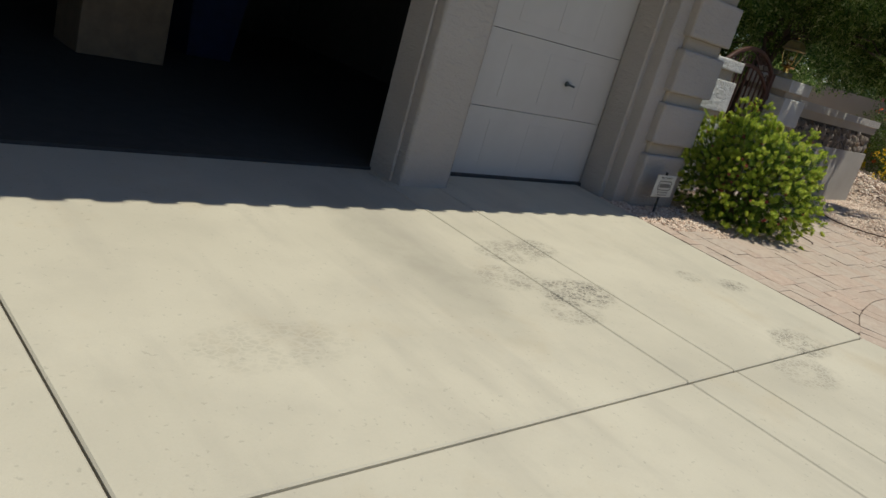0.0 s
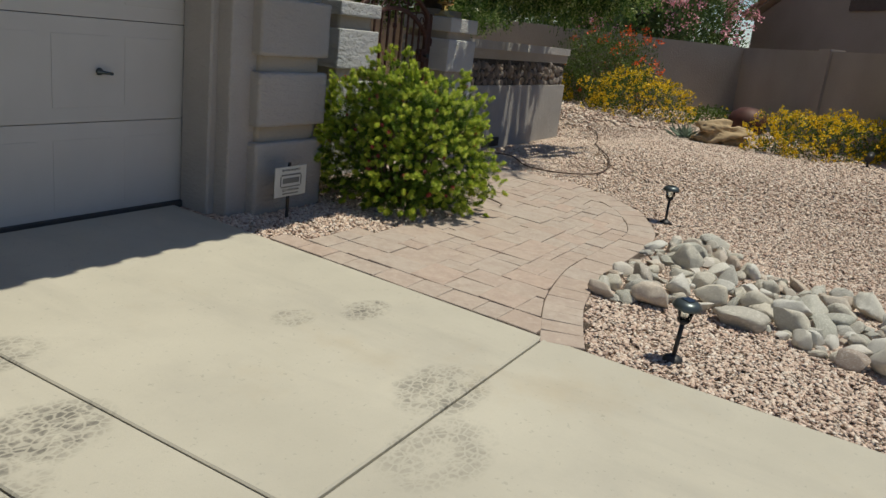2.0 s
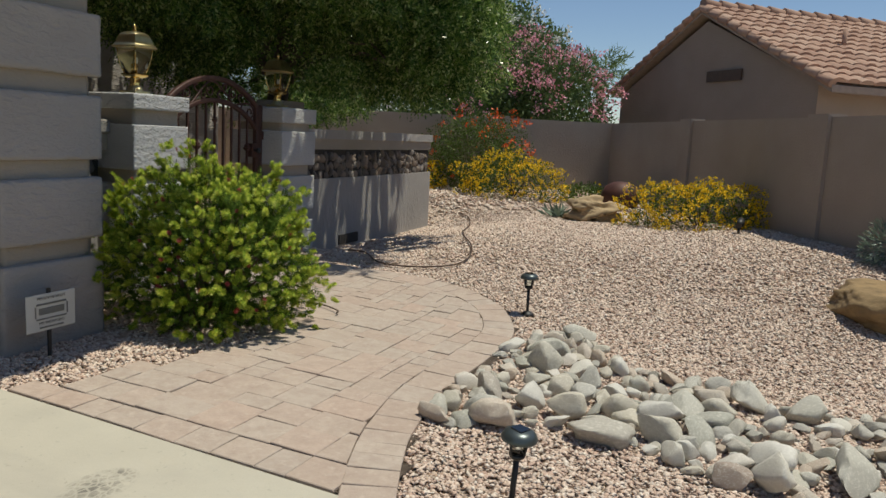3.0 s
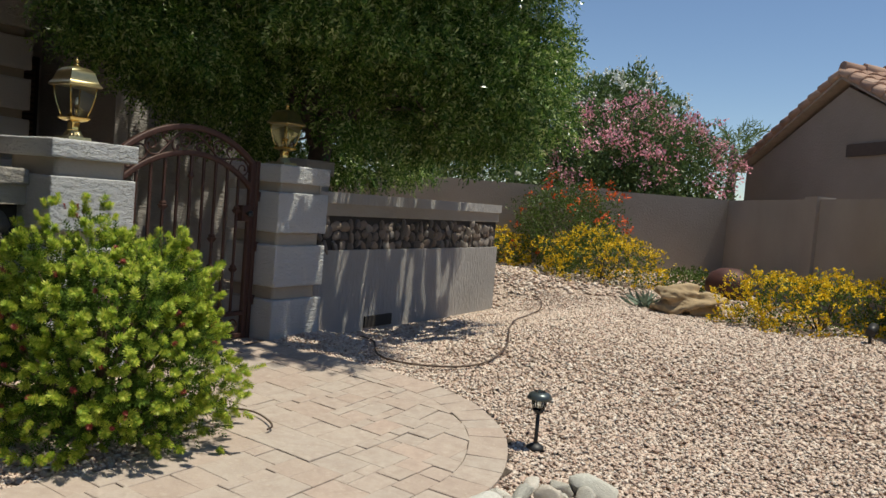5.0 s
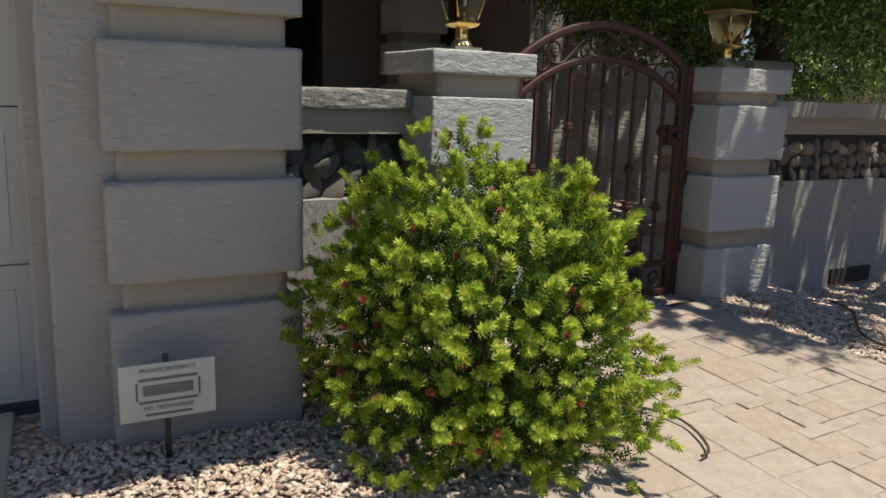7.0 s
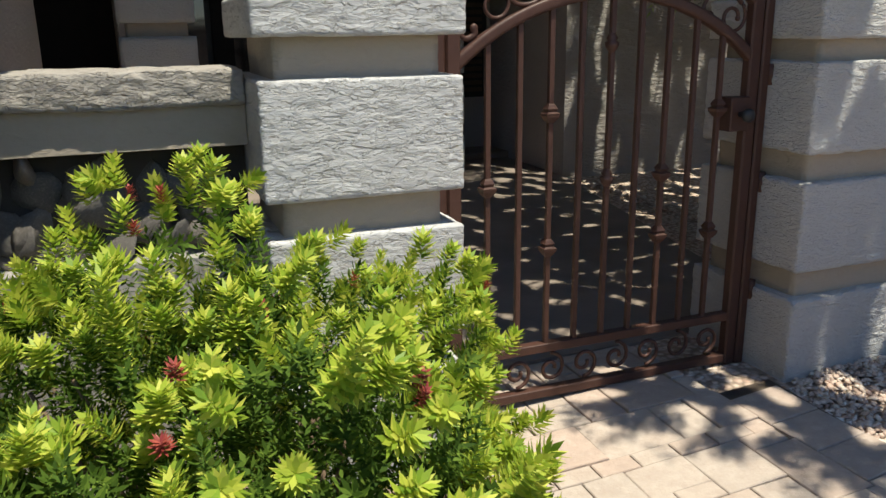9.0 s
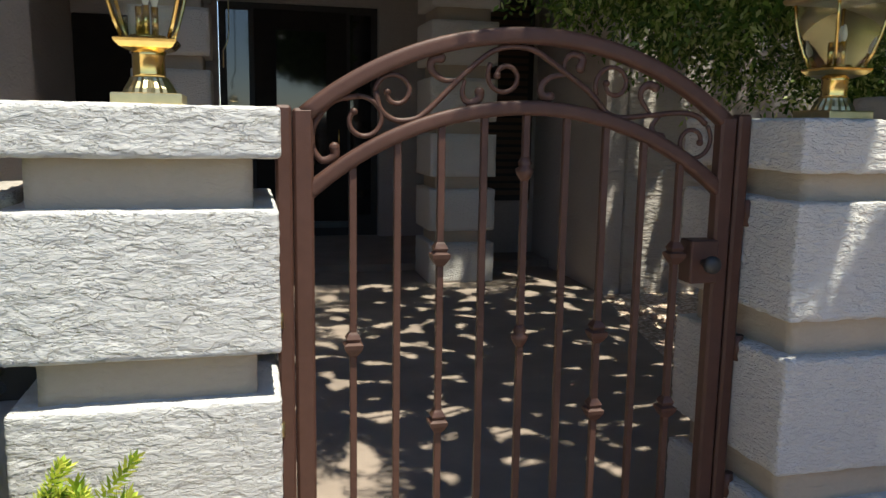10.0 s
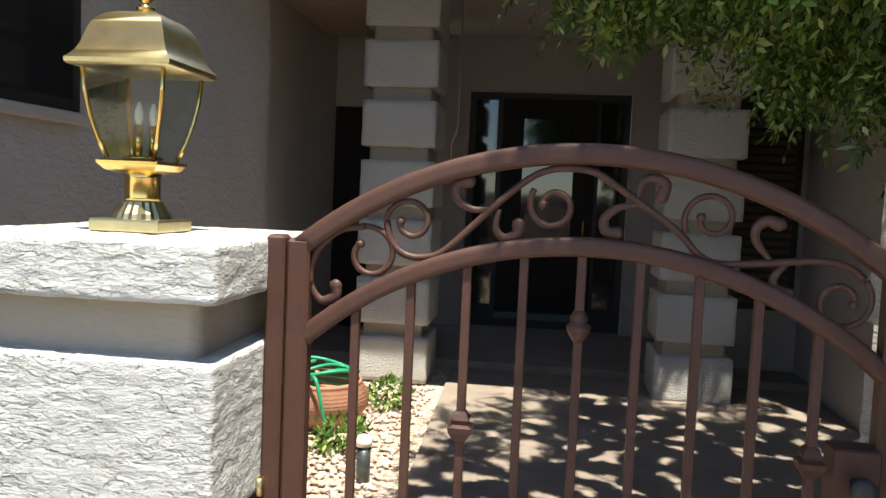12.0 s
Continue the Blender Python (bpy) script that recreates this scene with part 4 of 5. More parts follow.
def on_walk(x, y):
    if x < 4.96 or y < 1.9 or y > 5.2:
        return x < 4.96 and y < 5.05
    if x > 9.0 or y > left_limit(x) - (0.08 if x < 7.4 else -0.03) if x > 5.0 else False:
        return False
    near = min(range(0, len(edge), 4), key=lambda k: (edge[k].x - x) ** 2 + (edge[k].y - y) ** 2)
    d = (edge[min(near + 4, len(edge) - 1)] - edge[max(near - 4, 0)]).normalized()
    return (x - edge[near].x) * -d.y + (y - edge[near].y) * d.x > -0.004


own = bmesh.new()
cells = {}
for i in range(42):
    for j in range(34):
        x, y = 4.96 + 0.1 * i, 1.98 + 0.1 * j
        if on_walk(x + 0.05, y + 0.05):
            q = []
            for u, v in ((i, j), (i + 1, j), (i + 1, j + 1), (i, j + 1)):
                if (u, v) not in cells:
                    xx, yy2 = 4.96 + 0.1 * u, 1.98 + 0.1 * v
                    cells[u, v] = own.verts.new((xx, yy2, gz(xx, yy2) - 0.006))
                q.append(cells[u, v])
            own.faces.new(q)
bmesh.ops.solidify(own, geom=own.faces[:], thickness=-0.05)
single("paver_bed", own, M_SAND, "brown sand bed between the pavers", "sand", kind="structure")

# ---- loose gravel ----
nrg = np.random.default_rng(3)
spots = []
for x0, x1, y0, y1, per, size in ((4.97, 9.6, -1.4, 5.36, 3700, 0.0113), (9.6, 14.5, -1.6, 5.36, 1800, 0.0138), (14.5, 20, -1.0, 9.0, 160, 0.03), (6.1, 7.5, 5.7, 10.0, 420, 0.02), (4.97, 14.0, -3.4, -1.4, 160, 0.024), (9.4, 10.6, 5.7, 9.5, 160, 0.022), (13.4, 16, 5.3, 9, 260, 0.024)):
    n = int((x1 - x0) * (y1 - y0) * per)
    X, Y = nrg.uniform(x0, x1, n), nrg.uniform(y0, y1, n)
    for x, y in zip(X, Y):
        if x < 9.1 and y < 5.25 and on_walk(x, y):
            continue
        if (6.93 < x < 7.55 and 5.12 < y < 5.75) or (5.38 < x < 6.11 and y > 4.58 and y < 5.3) or (8.92 < x < 9.55 and y > 5.15 and y < 5.8) or (x < 5.4 and y > 4.66) or (7.3 < x < 10.4 and y > 5.7) or (7.5 < x < 8.93 and y > 5.1):
            continue
        spots.append((x, y, gz(x, y) - 0.026, size))
S = np.array(spots)
n = len(S)
octa = np.array([(1, 0, 0), (-1, 0, 0), (0, 1, 0), (0, -1, 0), (0, 0, 1), (0, 0, -1)], float)
faces = np.array([(0, 2, 4), (2, 1, 4), (1, 3, 4), (3, 0, 4), (2, 0, 5), (1, 2, 5), (3, 1, 5), (0, 3, 5)])
sc = S[:, 3:4] * nrg.uniform(0.55, 1.5, (n, 1)) * nrg.uniform(0.7, 1.4, (n, 3)) * np.array([1.25, 1.0, 0.58])
pts = octa[None] * sc[:, None, :] + nrg.normal(0, 0.18, (n, 6, 3)) * sc[:, None, :]
ang = nrg.uniform(0, 6.283, n)
tl = nrg.normal(0, 0.26, (n, 2))
ca, sa = np.cos(ang), np.sin(ang)
rot = np.stack([ca, -sa, np.zeros(n), sa, ca, np.zeros(n), tl[:, 0], tl[:, 1], np.ones(n)], 1).reshape(n, 3, 3)
pts = np.einsum("nij,nkj->nki", rot, pts) + S[:, None, :3] + np.array([0, 0, 0.010])
me = bpy.data.meshes.new("gravel")
me.vertices.add(6 * n)
me.vertices.foreach_set("co", pts.reshape(-1))
me.loops.add(24 * n)
me.loops.foreach_set("vertex_index", (faces[None] + 6 * np.arange(n)[:, None, None]).reshape(-1).astype(np.int32))
me.polygons.add(8 * n)
me.polygons.foreach_set("loop_start", np.arange(0, 24 * n, 3, dtype=np.int32))
me.update(calc_edges=True)
me.materials.append(M_GRAVEL)
tagged(new("loose_gravel", me), "loose crushed gravel in tan, pink and brown", "gravel", kind="stuff")

# ---- river rocks ----
ROCKS = []
for s in range(9):
    me = pebble_mesh(20 + s, 3, 0.5)
    me.materials.append(M_ROCK)
    ROCKS.append(me)
rrng = random.Random(12)
BED = [(5.78, 2.2), (6.3, 2.3), (7.05, 2.28), (7.72, 2.3), (8.02, 2.1), (8.0, 1.88), (7.5, 1.6), (7.4, 1.06), (7.33, 0.59), (7.35, 0.04), (7.35, -1.3), (6.2, -1.3), (6.2, 0.1), (5.93, 0.5), (5.97, 0.87), (6.12, 1.3), (6.2, 1.7), (5.95, 1.98)]


def inside(x, y, poly):
    hit = False
    for (xa, ya), (xb, yb) in zip(poly, poly[1:] + poly[:1]):
        if (ya > y) != (yb > y) and x < xa + (y - ya) * (xb - xa) / (yb - ya):
            hit = not hit
    return hit


placed = []
tries = 0
while tries < 22000 and len(placed) < 300:
    tries += 1
    x, y = rrng.uniform(5.7, 8.1), rrng.uniform(-1.3, 2.32)
    r = rrng.uniform(0.09, 0.14) if tries < 90 else rrng.uniform(0.038, 0.085)
    if not inside(x, y, BED) or any((x - a) ** 2 + (y - b) ** 2 < ((r + c) * 0.66) ** 2 for a, b, c in placed):
        continue
    placed.append((x, y, r))
for x, y, r in placed:
    ob = new("river_rock", rrng.choice(ROCKS))
    flat = rrng.uniform(0.55, 0.85)
    ob.matrix_basis = Matrix.LocRotScale(Vector((x, y, gz(x, y) - 0.02 + r * flat * 0.75)), Euler((rrng.uniform(-.45, .45), rrng.uniform(-.45, .45), rrng.uniform(0, 6.3))),
                                         Vector((r * rrng.uniform(1.0, 1.45), r * rrng.uniform(0.75, 1.05), r * flat)))
    tagged(ob, "large smooth grey river rock" if r > 0.085 else "small smooth grey-tan river rock", "rock", "river rocks beside the walk")

# ---- boulders ----


def boulder(name, at, size, turn, mat, label, seed, rough=0.25, flat=False):
    own = bmesh.new()
    bmesh.ops.create_icosphere(own, subdivisions=5, radius=1)
    for v in own.verts:
        p = v.co.copy()
        k = 1 + rough * noise.noise(p * 1.1 + Vector((seed, 0, 0))) + rough * 0.5 * noise.noise(p * 2.6 + Vector((0, seed, 0))) + 0.05 * noise.noise(p * 7)
        k -= 0.30 * ss(0.55, 0.95, abs(math.sin(p.x * 2.2 + p.z * 2.8 + noise.noise(p * 1.4) * 1.6 + seed))) * (1.0 if not flat else 0.3)
        q = p * k
        if flat and q.z > 0.62:
            q.z = 0.62 + (q.z - 0.62) * 0.15
        v.co = Vector((q.x * size[0], q.y * size[1], q.z * size[2]))
    ob = single(name, own, mat, label, "boulder", smooth=True)
    ob.matrix_basis = pose(*at, 0, 0, turn)
    return ob


boulder("boulder", (13.8, 3.06, 0.43), (0.46, 0.3, 0.22), 108, M_BOULDER, "tan weathered boulder among the flowers", 3.3)
boulder("boulder", (9.62, -0.33, 0.17), (0.70, 0.5, 0.25), 30, M_BOULDER_TOP, "flat-topped ochre boulder on the gravel", 9.1, 0.16, True)
own = lathe([(0.05, 0.0), (0.22, 0.03), (0.32, 0.16), (0.33, 0.28), (0.27, 0.41), (0.14, 0.49), (0.06, 0.5)], (15.8, 3.0, gz(15.8, 3.0) - 0.08), 28)
single("rusted_globe", own, M_RUST, "dark rust-red round metal ornament", "ornament", smooth=True)

# ---- solar path lights ----


def path_light(name, at, label, h=0.34):
    ob = thing(name, (0, 0, 0), label, "path light", "solar path lights")
    part("stake", tube([(0, 0, -0.06), (0, 0, h * 0.62)], 0.012, 8), M_BLACK, ob, "black stake", True)
    part("foot", lathe([(0.055, -0.01), (0.05, 0.012), (0.02, 0.03)], sides=14), M_BLACK, ob, "", True)
    part("cup", lathe([(0.014, h * 0.6), (0.03, h * 0.64), (0.034, h * 0.68)], sides=14), M_BLACK, ob, "", True)
    part("lens", lathe([(0.030, h * 0.68), (0.042, h * 0.86)], sides=14), M_GLASS, ob, "clear lens", True)
    for k in range(4):
        a = math.pi * (k + 0.5) / 2
        part("rib", tube([(0.034 * math.cos(a), 0.034 * math.sin(a), h * 0.67), (0.048 * math.cos(a), 0.048 * math.sin(a), h * 0.87)], 0.004, 5), M_BLACK, ob)
    cap = part("cap", lathe([(0.072, h * 0.86), (0.075, h * 0.885), (0.062, h * 0.95), (0.04, h * 0.985)], sides=18), M_LEAD, ob, "dark grey cap", True)
    part("solar_cell", lathe([(0.04, h * 0.985), (0.038, h)], sides=4, square=False), M_WINDOW, cap, "dark solar cell")
    ob.matrix_basis = pose(*at)
    return ob


lamp_a = path_light("path_light", (8.35, 2.44, gz(8.35, 2.44) - 0.01), "black solar path light beside the walk")
lamp_b = copy_thing(lamp_a, pose(5.235, 1.6, gz(5.24, 1.6) - 0.01, 3, -4, 20))
tagged(lamp_b, "black solar path light leaning in the gravel")
spike = thing("garden_spotlight", (12.75, 1.02, gz(12.75, 1.02)), "small black garden spotlight in the gravel", "spotlight")
part("stake", tube([(12.75, 1.02, gz(12.75, 1.02) - 0.05), (12.75, 1.02, gz(12.75, 1.02) + 0.1)], 0.015, 8), M_BLACK, spike)
part("head", tube([(12.72, 1.02, gz(12.75, 1.02) + 0.09), (12.84, 1.0, gz(12.75, 1.02) + 0.15)], 0.045, 10), M_BLACK, spike)

# ---- yard sign ----
sign = thing("yard_sign", (5.55, 4.42, 0.05), "small pale yard sign on a black stake", "sign")
part("stake", box(5.535, 5.555, 4.43, 4.442, 0.0, 0.45), M_BLACK, sign)
board = part("board", box(5.385, 5.715, 4.421, 4.428, 0.215, 0.425, 0.003), M_WHITE, sign, "pale board with grey emblem")
own = bmesh.new()
for xa, xb, za, zb in ((5.45, 5.65, 0.362, 0.372), (5.45, 5.65, 0.280, 0.288), (5.44, 5.447, 0.292, 0.358), (5.653, 5.66, 0.292, 0.358)):
    box(xa, xb, 4.4175, 4.4205, za, zb, bm=own)
part("emblem_frame", own, M_SIGNINK, board)
part("emblem_bar", box(5.465, 5.635, 4.4175, 4.4205, 0.308, 0.345), M_SIGNINK, board)
part("text_bar", box(5.47, 5.63, 4.4175, 4.4205, 0.232, 0.240), M_SIGNINK, board)


def lettering(text, x, z, size):
    """Flat lettering that faces the driveway."""
    cu = bpy.data.curves.new("lettering", "FONT")
    cu.body, cu.size, cu.align_x, cu.extrude = text, size, "CENTER", 0.0006
    cu.materials.append(M_SIGNINK)
    ob = new("lettering", cu)
    ob.parent = board
    ob.matrix_basis = Matrix.Translation(Vector((x, 4.4185, z)) - origin(board)) @ pose(0, 0, 0, 90, 0, 0)


lettering("PRIVATE PROPERTY", 5.55, 0.393, 0.022)
lettering("NO TRESPASSING", 5.55, 0.254, 0.022)

# ---- drip hose ----
line = smooth_line([(9.75, 4.85), (9.5, 4.52), (9.12, 4.16), (9.17, 3.75), (9.48, 3.48), (10.08, 3.56), (10.9, 3.95), (11.9, 4.35), (12.95, 4.66), (13.9, 5.0), (14.2, 5.3)], 0.06)
single("drip_hose", tube([(p.x, p.y, gz(p.x, p.y) + 0.012 + 0.004 * math.sin(p.x * 5)) for p in line], 0.008, 6), M_HOSE, "thin brown drip hose on the gravel", "hose")
drip = smooth_line([(7.35, 4.15), (7.5, 3.9), (7.42, 3.65), (7.3, 3.6)], 0.05)
single("drip_tube", tube([(p.x, p.y, gz(p.x, p.y) + 0.03) for p in drip], 0.006, 6), M_HOSE, "thin brown drip tube curling from the shrub", "hose")

# ---- iron gate ----
GY0 = 5.42
gate = thing("garden_gate", (8.23, GY0, 0.1), "brown iron arched gate with scrollwork, closed", "gate")


def arch(x0, x1, zs, za, n=28):
    w, h = (x1 - x0) / 2, za - zs
    R = (w * w + h * h) / (2 * h)
    a0 = math.asin(w / R)
    return [((x0 + x1) / 2 + R * math.sin(a), GY0, za - R + R * math.cos(a)) for a in np.linspace(-a0, a0, n)]


def arch_z(x, x0, x1, zs, za):
    w, h = (x1 - x0) / 2, za - zs
    R = (w * w + h * h) / (2 * h)
    return za - R + math.sqrt(R * R - (x - (x0 + x1) / 2) ** 2)


A1, A2 = (7.612, 8.855, 1.585, 1.812), (7.612, 8.855, 1.375, 1.618)
part("top_arch", tube(arch(*A1, 40), 0.0225, 20, soft=6), M_GATE, gate, smooth=True)
part("lower_arch", tube(arch(*A2, 40), 0.0205, 20, soft=6), M_GATE, gate, smooth=True)
for x in (7.612, 8.852):
    part("stile", box(x - 0.026, x + 0.026, GY0 - 0.024, GY0 + 0.024, 0.13, 1.605, 0.007), M_GATE, gate)
for x in (7.562, 8.904):
    part("gate_post", box(x - 0.021, x + 0.021, GY0 - 0.026, GY0 + 0.026, 0.05, 1.612, 0.007), M_GATE, gate)
for z in (0.14, 0.325):
    part("rail", box(7.638, 8.826, GY0 - 0.02, GY0 + 0.02, z, z + 0.035, 0.003), M_GATE, gate)
KN = {0: (0.97,), 2: (1.215, 0.73), 4: (1.45, 0.97), 6: (0.97, 0.73), 8: (1.2, 0.72)}
for k in range(9):
    x = 7.742 + 0.1208 * k
    bar = part("baluster", box(x - 0.0095, x + 0.0095, GY0 - 0.0095, GY0 + 0.0095, 0.34, arch_z(x, *A2) - 0.012, 0.0015), M_GATE, gate)
    for z in KN.get(k, ()):
        prof = [(0.010, -0.034), (0.016, -0.026), (0.024, -0.012), (0.026, 0.0), (0.016, 0.006), (0.020, 0.016), (0.014, 0.028), (0.010, 0.034)]
        part("collar", lathe(prof, (x, GY0, z), square=(k != 4)), M_GATE, bar)


def spiral(cx, cz, r, start, turns, hand=1, n=30, shrink=0.25):
    out = []
    for i in range(n + 1):
        t = i / n
        a = start + hand * 2 * math.pi * turns * t
        rr = r * (1 - (1 - shrink) * t ** 0.85)
        out.append((cx + rr * math.cos(a), GY0, cz + rr * math.sin(a)))
    return out


def scroll(points, name="scroll", r=0.009, taper=None):
    part(name, tube(points, r, 6, r_end=taper), M_GATE, gate, smooth=True)


def curl(cx, cz, r, start, turns, hand, shrink):
    line = spiral(cx, cz, r, math.radians(start), turns, hand, 40, shrink)
    own = tube(line, 0.0068, 8)
    bmesh.ops.create_icosphere(own, subdivisions=2, radius=0.0105, matrix=Matrix.Translation(line[-1]))
    part("scroll", own, M_GATE, gate, smooth=True)


def hook(*knots):
    """A short leaf that leaves the scroll and swells to a blunt curled tip."""
    line = [(p.x, GY0, p.y) for p in smooth_line(knots, 0.006)]
    own = tube(line, 0.005, 8, r_end=0.0135)
    bmesh.ops.create_icosphere(own, subdivisions=2, radius=0.0145, matrix=Matrix.Translation(line[-1]))
    for v in own.verts:
        v.co.y = GY0 + (v.co.y - GY0) * 0.6
    part("scroll_leaf", own, M_GATE, gate, smooth=True)


def sweep(*knots):
    scroll([(p.x, GY0, p.y) for p in smooth_line(knots, 0.012)], r=0.0085)


# scrolls between the arches: one long wave with curls and leaves off it
sweep((7.803, 1.654), (7.815, 1.608), (7.85, 1.58), (7.90, 1.58), (7.94, 1.602), (8.03, 1.69), (8.085, 1.74), (8.13, 1.77), (8.18, 1.781), (8.24, 1.775), (8.29, 1.746), (8.38, 1.687), (8.425, 1.652), (8.46, 1.614), (8.505, 1.597), (8.60, 1.604), (8.69, 1.613), (8.75, 1.606), (8.79, 1.577))
sweep((7.636, 1.505), (7.639, 1.553), (7.664, 1.598), (7.70, 1.628), (7.757, 1.639))
curl(7.768, 1.578, 0.062, 100, 0.9, -1, 0.5)
curl(7.856, 1.652, 0.055, 178, 1.0, -1, 0.4)
curl(8.160, 1.701, 0.054, 140, 1.1, 1, 0.42)
curl(8.484, 1.689, 0.060, 212, 1.1, -1, 0.38)
curl(8.745, 1.532, 0.064, 45, 1.15, -1, 0.38)
hook((8.03, 1.689), (7.987, 1.687), (7.953, 1.713), (7.957, 1.74), (7.982, 1.745))
hook((8.046, 1.69), (8.040, 1.650), (8.058, 1.628), (8.086, 1.638), (8.088, 1.662))
hook((8.333, 1.718), (8.335, 1.75), (8.357, 1.768), (8.386, 1.757), (8.380, 1.728))
hook((8.345, 1.712), (8.294, 1.703), (8.266, 1.678), (8.272, 1.652), (8.299, 1.650))
hook((8.606, 1.606), (8.574, 1.645), (8.571, 1.673), (8.592, 1.690), (8.620, 1.682))
hook((8.640, 1.610), (8.612, 1.577), (8.617, 1.552), (8.646, 1.540))
hook((7.637, 1.53), (7.641, 1.497), (7.662, 1.471), (7.694, 1.482), (7.694, 1.506))
for k in range(8):
    x = 7.72 + 0.145 * k
    scroll(spiral(x, 0.25, 0.062, math.radians(-90 if k % 2 else 90), 1.3, 1 if k % 2 else -1), r=0.008)
lock = part("lock_box", box(8.745, 8.835, GY0 - 0.035, GY0 + 0.035, 1.11, 1.24, 0.004), M_GATE, gate, "brown lock box")
part("knob", lathe([(0.010, 0), (0.012, 0.03), (0.026, 0.04), (0.026, 0.055), (0.012, 0.062)], (0, 0, 0), 16), M_BLACK, lock, "black knob", True)
kn = bpy.data.objects[lock.children[0].name]
for vtx in kn.data.vertices:
    c = vtx.co + origin(lock)
    vtx.co = Vector((8.785 + c.x, GY0 - 0.036 - c.z, 1.175 + c.y)) - origin(lock)
for z in (0.45, 0.9, 1.32):
    part("hinge", tube([(8.935, GY0 - 0.02, z - 0.04), (8.935, GY0 - 0.02, z + 0.04)], 0.016, 10), M_GATE, gate)
for z in (0.75, 1.05):
    part("hinge_pin", tube([(7.542, GY0 - 0.03, z - 0.02), (7.542, GY0 - 0.03, z + 0.02)], 0.013, 8), M_BRASS_DULL, gate)

# ---- post lanterns ----


def lantern(at, label):
    ob = thing("post_lantern", (0, 0, 0), label, "lantern", "lanterns on the gate pillars")
    part("base_plate", box(-0.118, 0.118, -0.118, 0.118, 0.0, 0.028, 0.005, 2), M_BRASS_DULL, ob, "pale weathered base plate")
    part("fluted_collar", lathe([(0.088, 0.028), (0.082, 0.04), (0.066, 0.058), (0.062, 0.066)], sides=40, ripple=0.06), M_BRASS_DULL, ob, "fluted dull brass collar")
    part("stem", lathe([(0.058, 0.062), (0.056, 0.075), (0.056, 0.118), (0.062, 0.13)], sides=28), M_BRASS, ob, "", True)
    part("cup", lathe([(0.05, 0.126), (0.085, 0.135), (0.102, 0.148), (0.104, 0.154), (0.084, 0.158)], square=True), M_BRASS, ob)
    prof = [(0.078, 0.16), (0.098, 0.20), (0.116, 0.25), (0.128, 0.30), (0.134, 0.35)]
    for k in range(4):
        own = bmesh.new()
        a = math.pi / 2 * k
        ring = []
        for r, z in prof:
            for s in (-1, 1):
                x, y2 = r, s * (r - 0.006)
                ring.append(own.verts.new((x * math.cos(a) - y2 * math.sin(a), x * math.sin(a) + y2 * math.cos(a), z)))
        for i in range(len(prof) - 1):
            f = own.faces.new((ring[2 * i], ring[2 * i + 1], ring[2 * i + 3], ring[2 * i + 2]))
            f.smooth = True
        pane = part("pane", own, M_GLASS, ob, "curved clear glass pane")
        pane.visible_shadow = False
        d = math.pi / 2 * k + math.pi / 4
        part("corner_bar", tube([(r * 1.414 * math.cos(d), r * 1.414 * math.sin(d), z) for r, z in prof], 0.0075, 6), M_BRASS, ob)
    rf = [(0.165, 0.352), (0.172, 0.358), (0.172, 0.366), (0.160, 0.374), (0.148, 0.386), (0.139, 0.400), (0.132, 0.416), (0.126, 0.432), (0.117, 0.447), (0.104, 0.460), (0.086, 0.470), (0.06, 0.477), (0.02, 0.482)]
    bell = part("roof", lathe(rf, square=True), M_BRASS_DULL, ob, "bell-shaped brass roof", True)
    bell.data.set_sharp_from_angle(angle=radians(50))
    part("finial", lathe([(0.016, 0.478), (0.030, 0.488), (0.03, 0.494), (0.014, 0.5), (0.012, 0.504), (0.024, 0.512), (0.026, 0.52), (0.015, 0.528), (0.007, 0.532), (0.010, 0.538), (0.005, 0.545)], sides=16), M_BRASS, ob, "", True)
    part("tray", lathe([(0.06, 0.158), (0.062, 0.166), (0.02, 0.168)], sides=18), M_BRASS, ob, "", True)
    for dx, dy in ((0.025, 0.015), (-0.028, 0.012), (0.0, -0.03)):
        cd = part("candle", tube([(dx, dy, 0.166), (dx, dy, 0.235)], 0.0125, 10), M_BRASS, ob, "brass candle sleeve", True)
        if dx >= 0:
            part("bulb", lathe([(0.006, 0.235), (0.014, 0.25), (0.013, 0.265), (0.004, 0.285)], (dx, dy, 0), 10), M_CREAM, cd, "white candle bulb", True)
    for c in ob.children_recursive:
        c.data.transform(Matrix.Diagonal((0.685, 0.685, 1, 1)))
    ob.matrix_basis = pose(*at)
    return ob


lan = lantern((7.243, 5.41, 1.604), "brass four-sided post lantern with candle bulbs")
copy_thing(lan, pose(9.235, 5.44, 1.602, 0, 0, 2))

# ---- courtyard things ----
pot = thing("terracotta_bowl", (6.66, 8.9, gz(6.7, 8.9)), "wide ribbed terracotta pot on gravel", "pot")
zz = gz(6.7, 8.9)
prof = [(0.17, 0.0)]
for k in range(12):
    t = k / 11
    r = 0.19 + 0.14 * math.sin(0.4 + t * 2.1)
    prof += [(r, 0.02 + 0.25 * t), (r + 0.006, 0.03 + 0.25 * t)]
prof += [(0.28, 0.30), (0.25, 0.30), (0.24, 0.2)]
part("bowl", lathe(prof, (6.66, 8.9, zz - 0.02), 30), M_TERRACOTTA, pot)
own = bmesh.new()
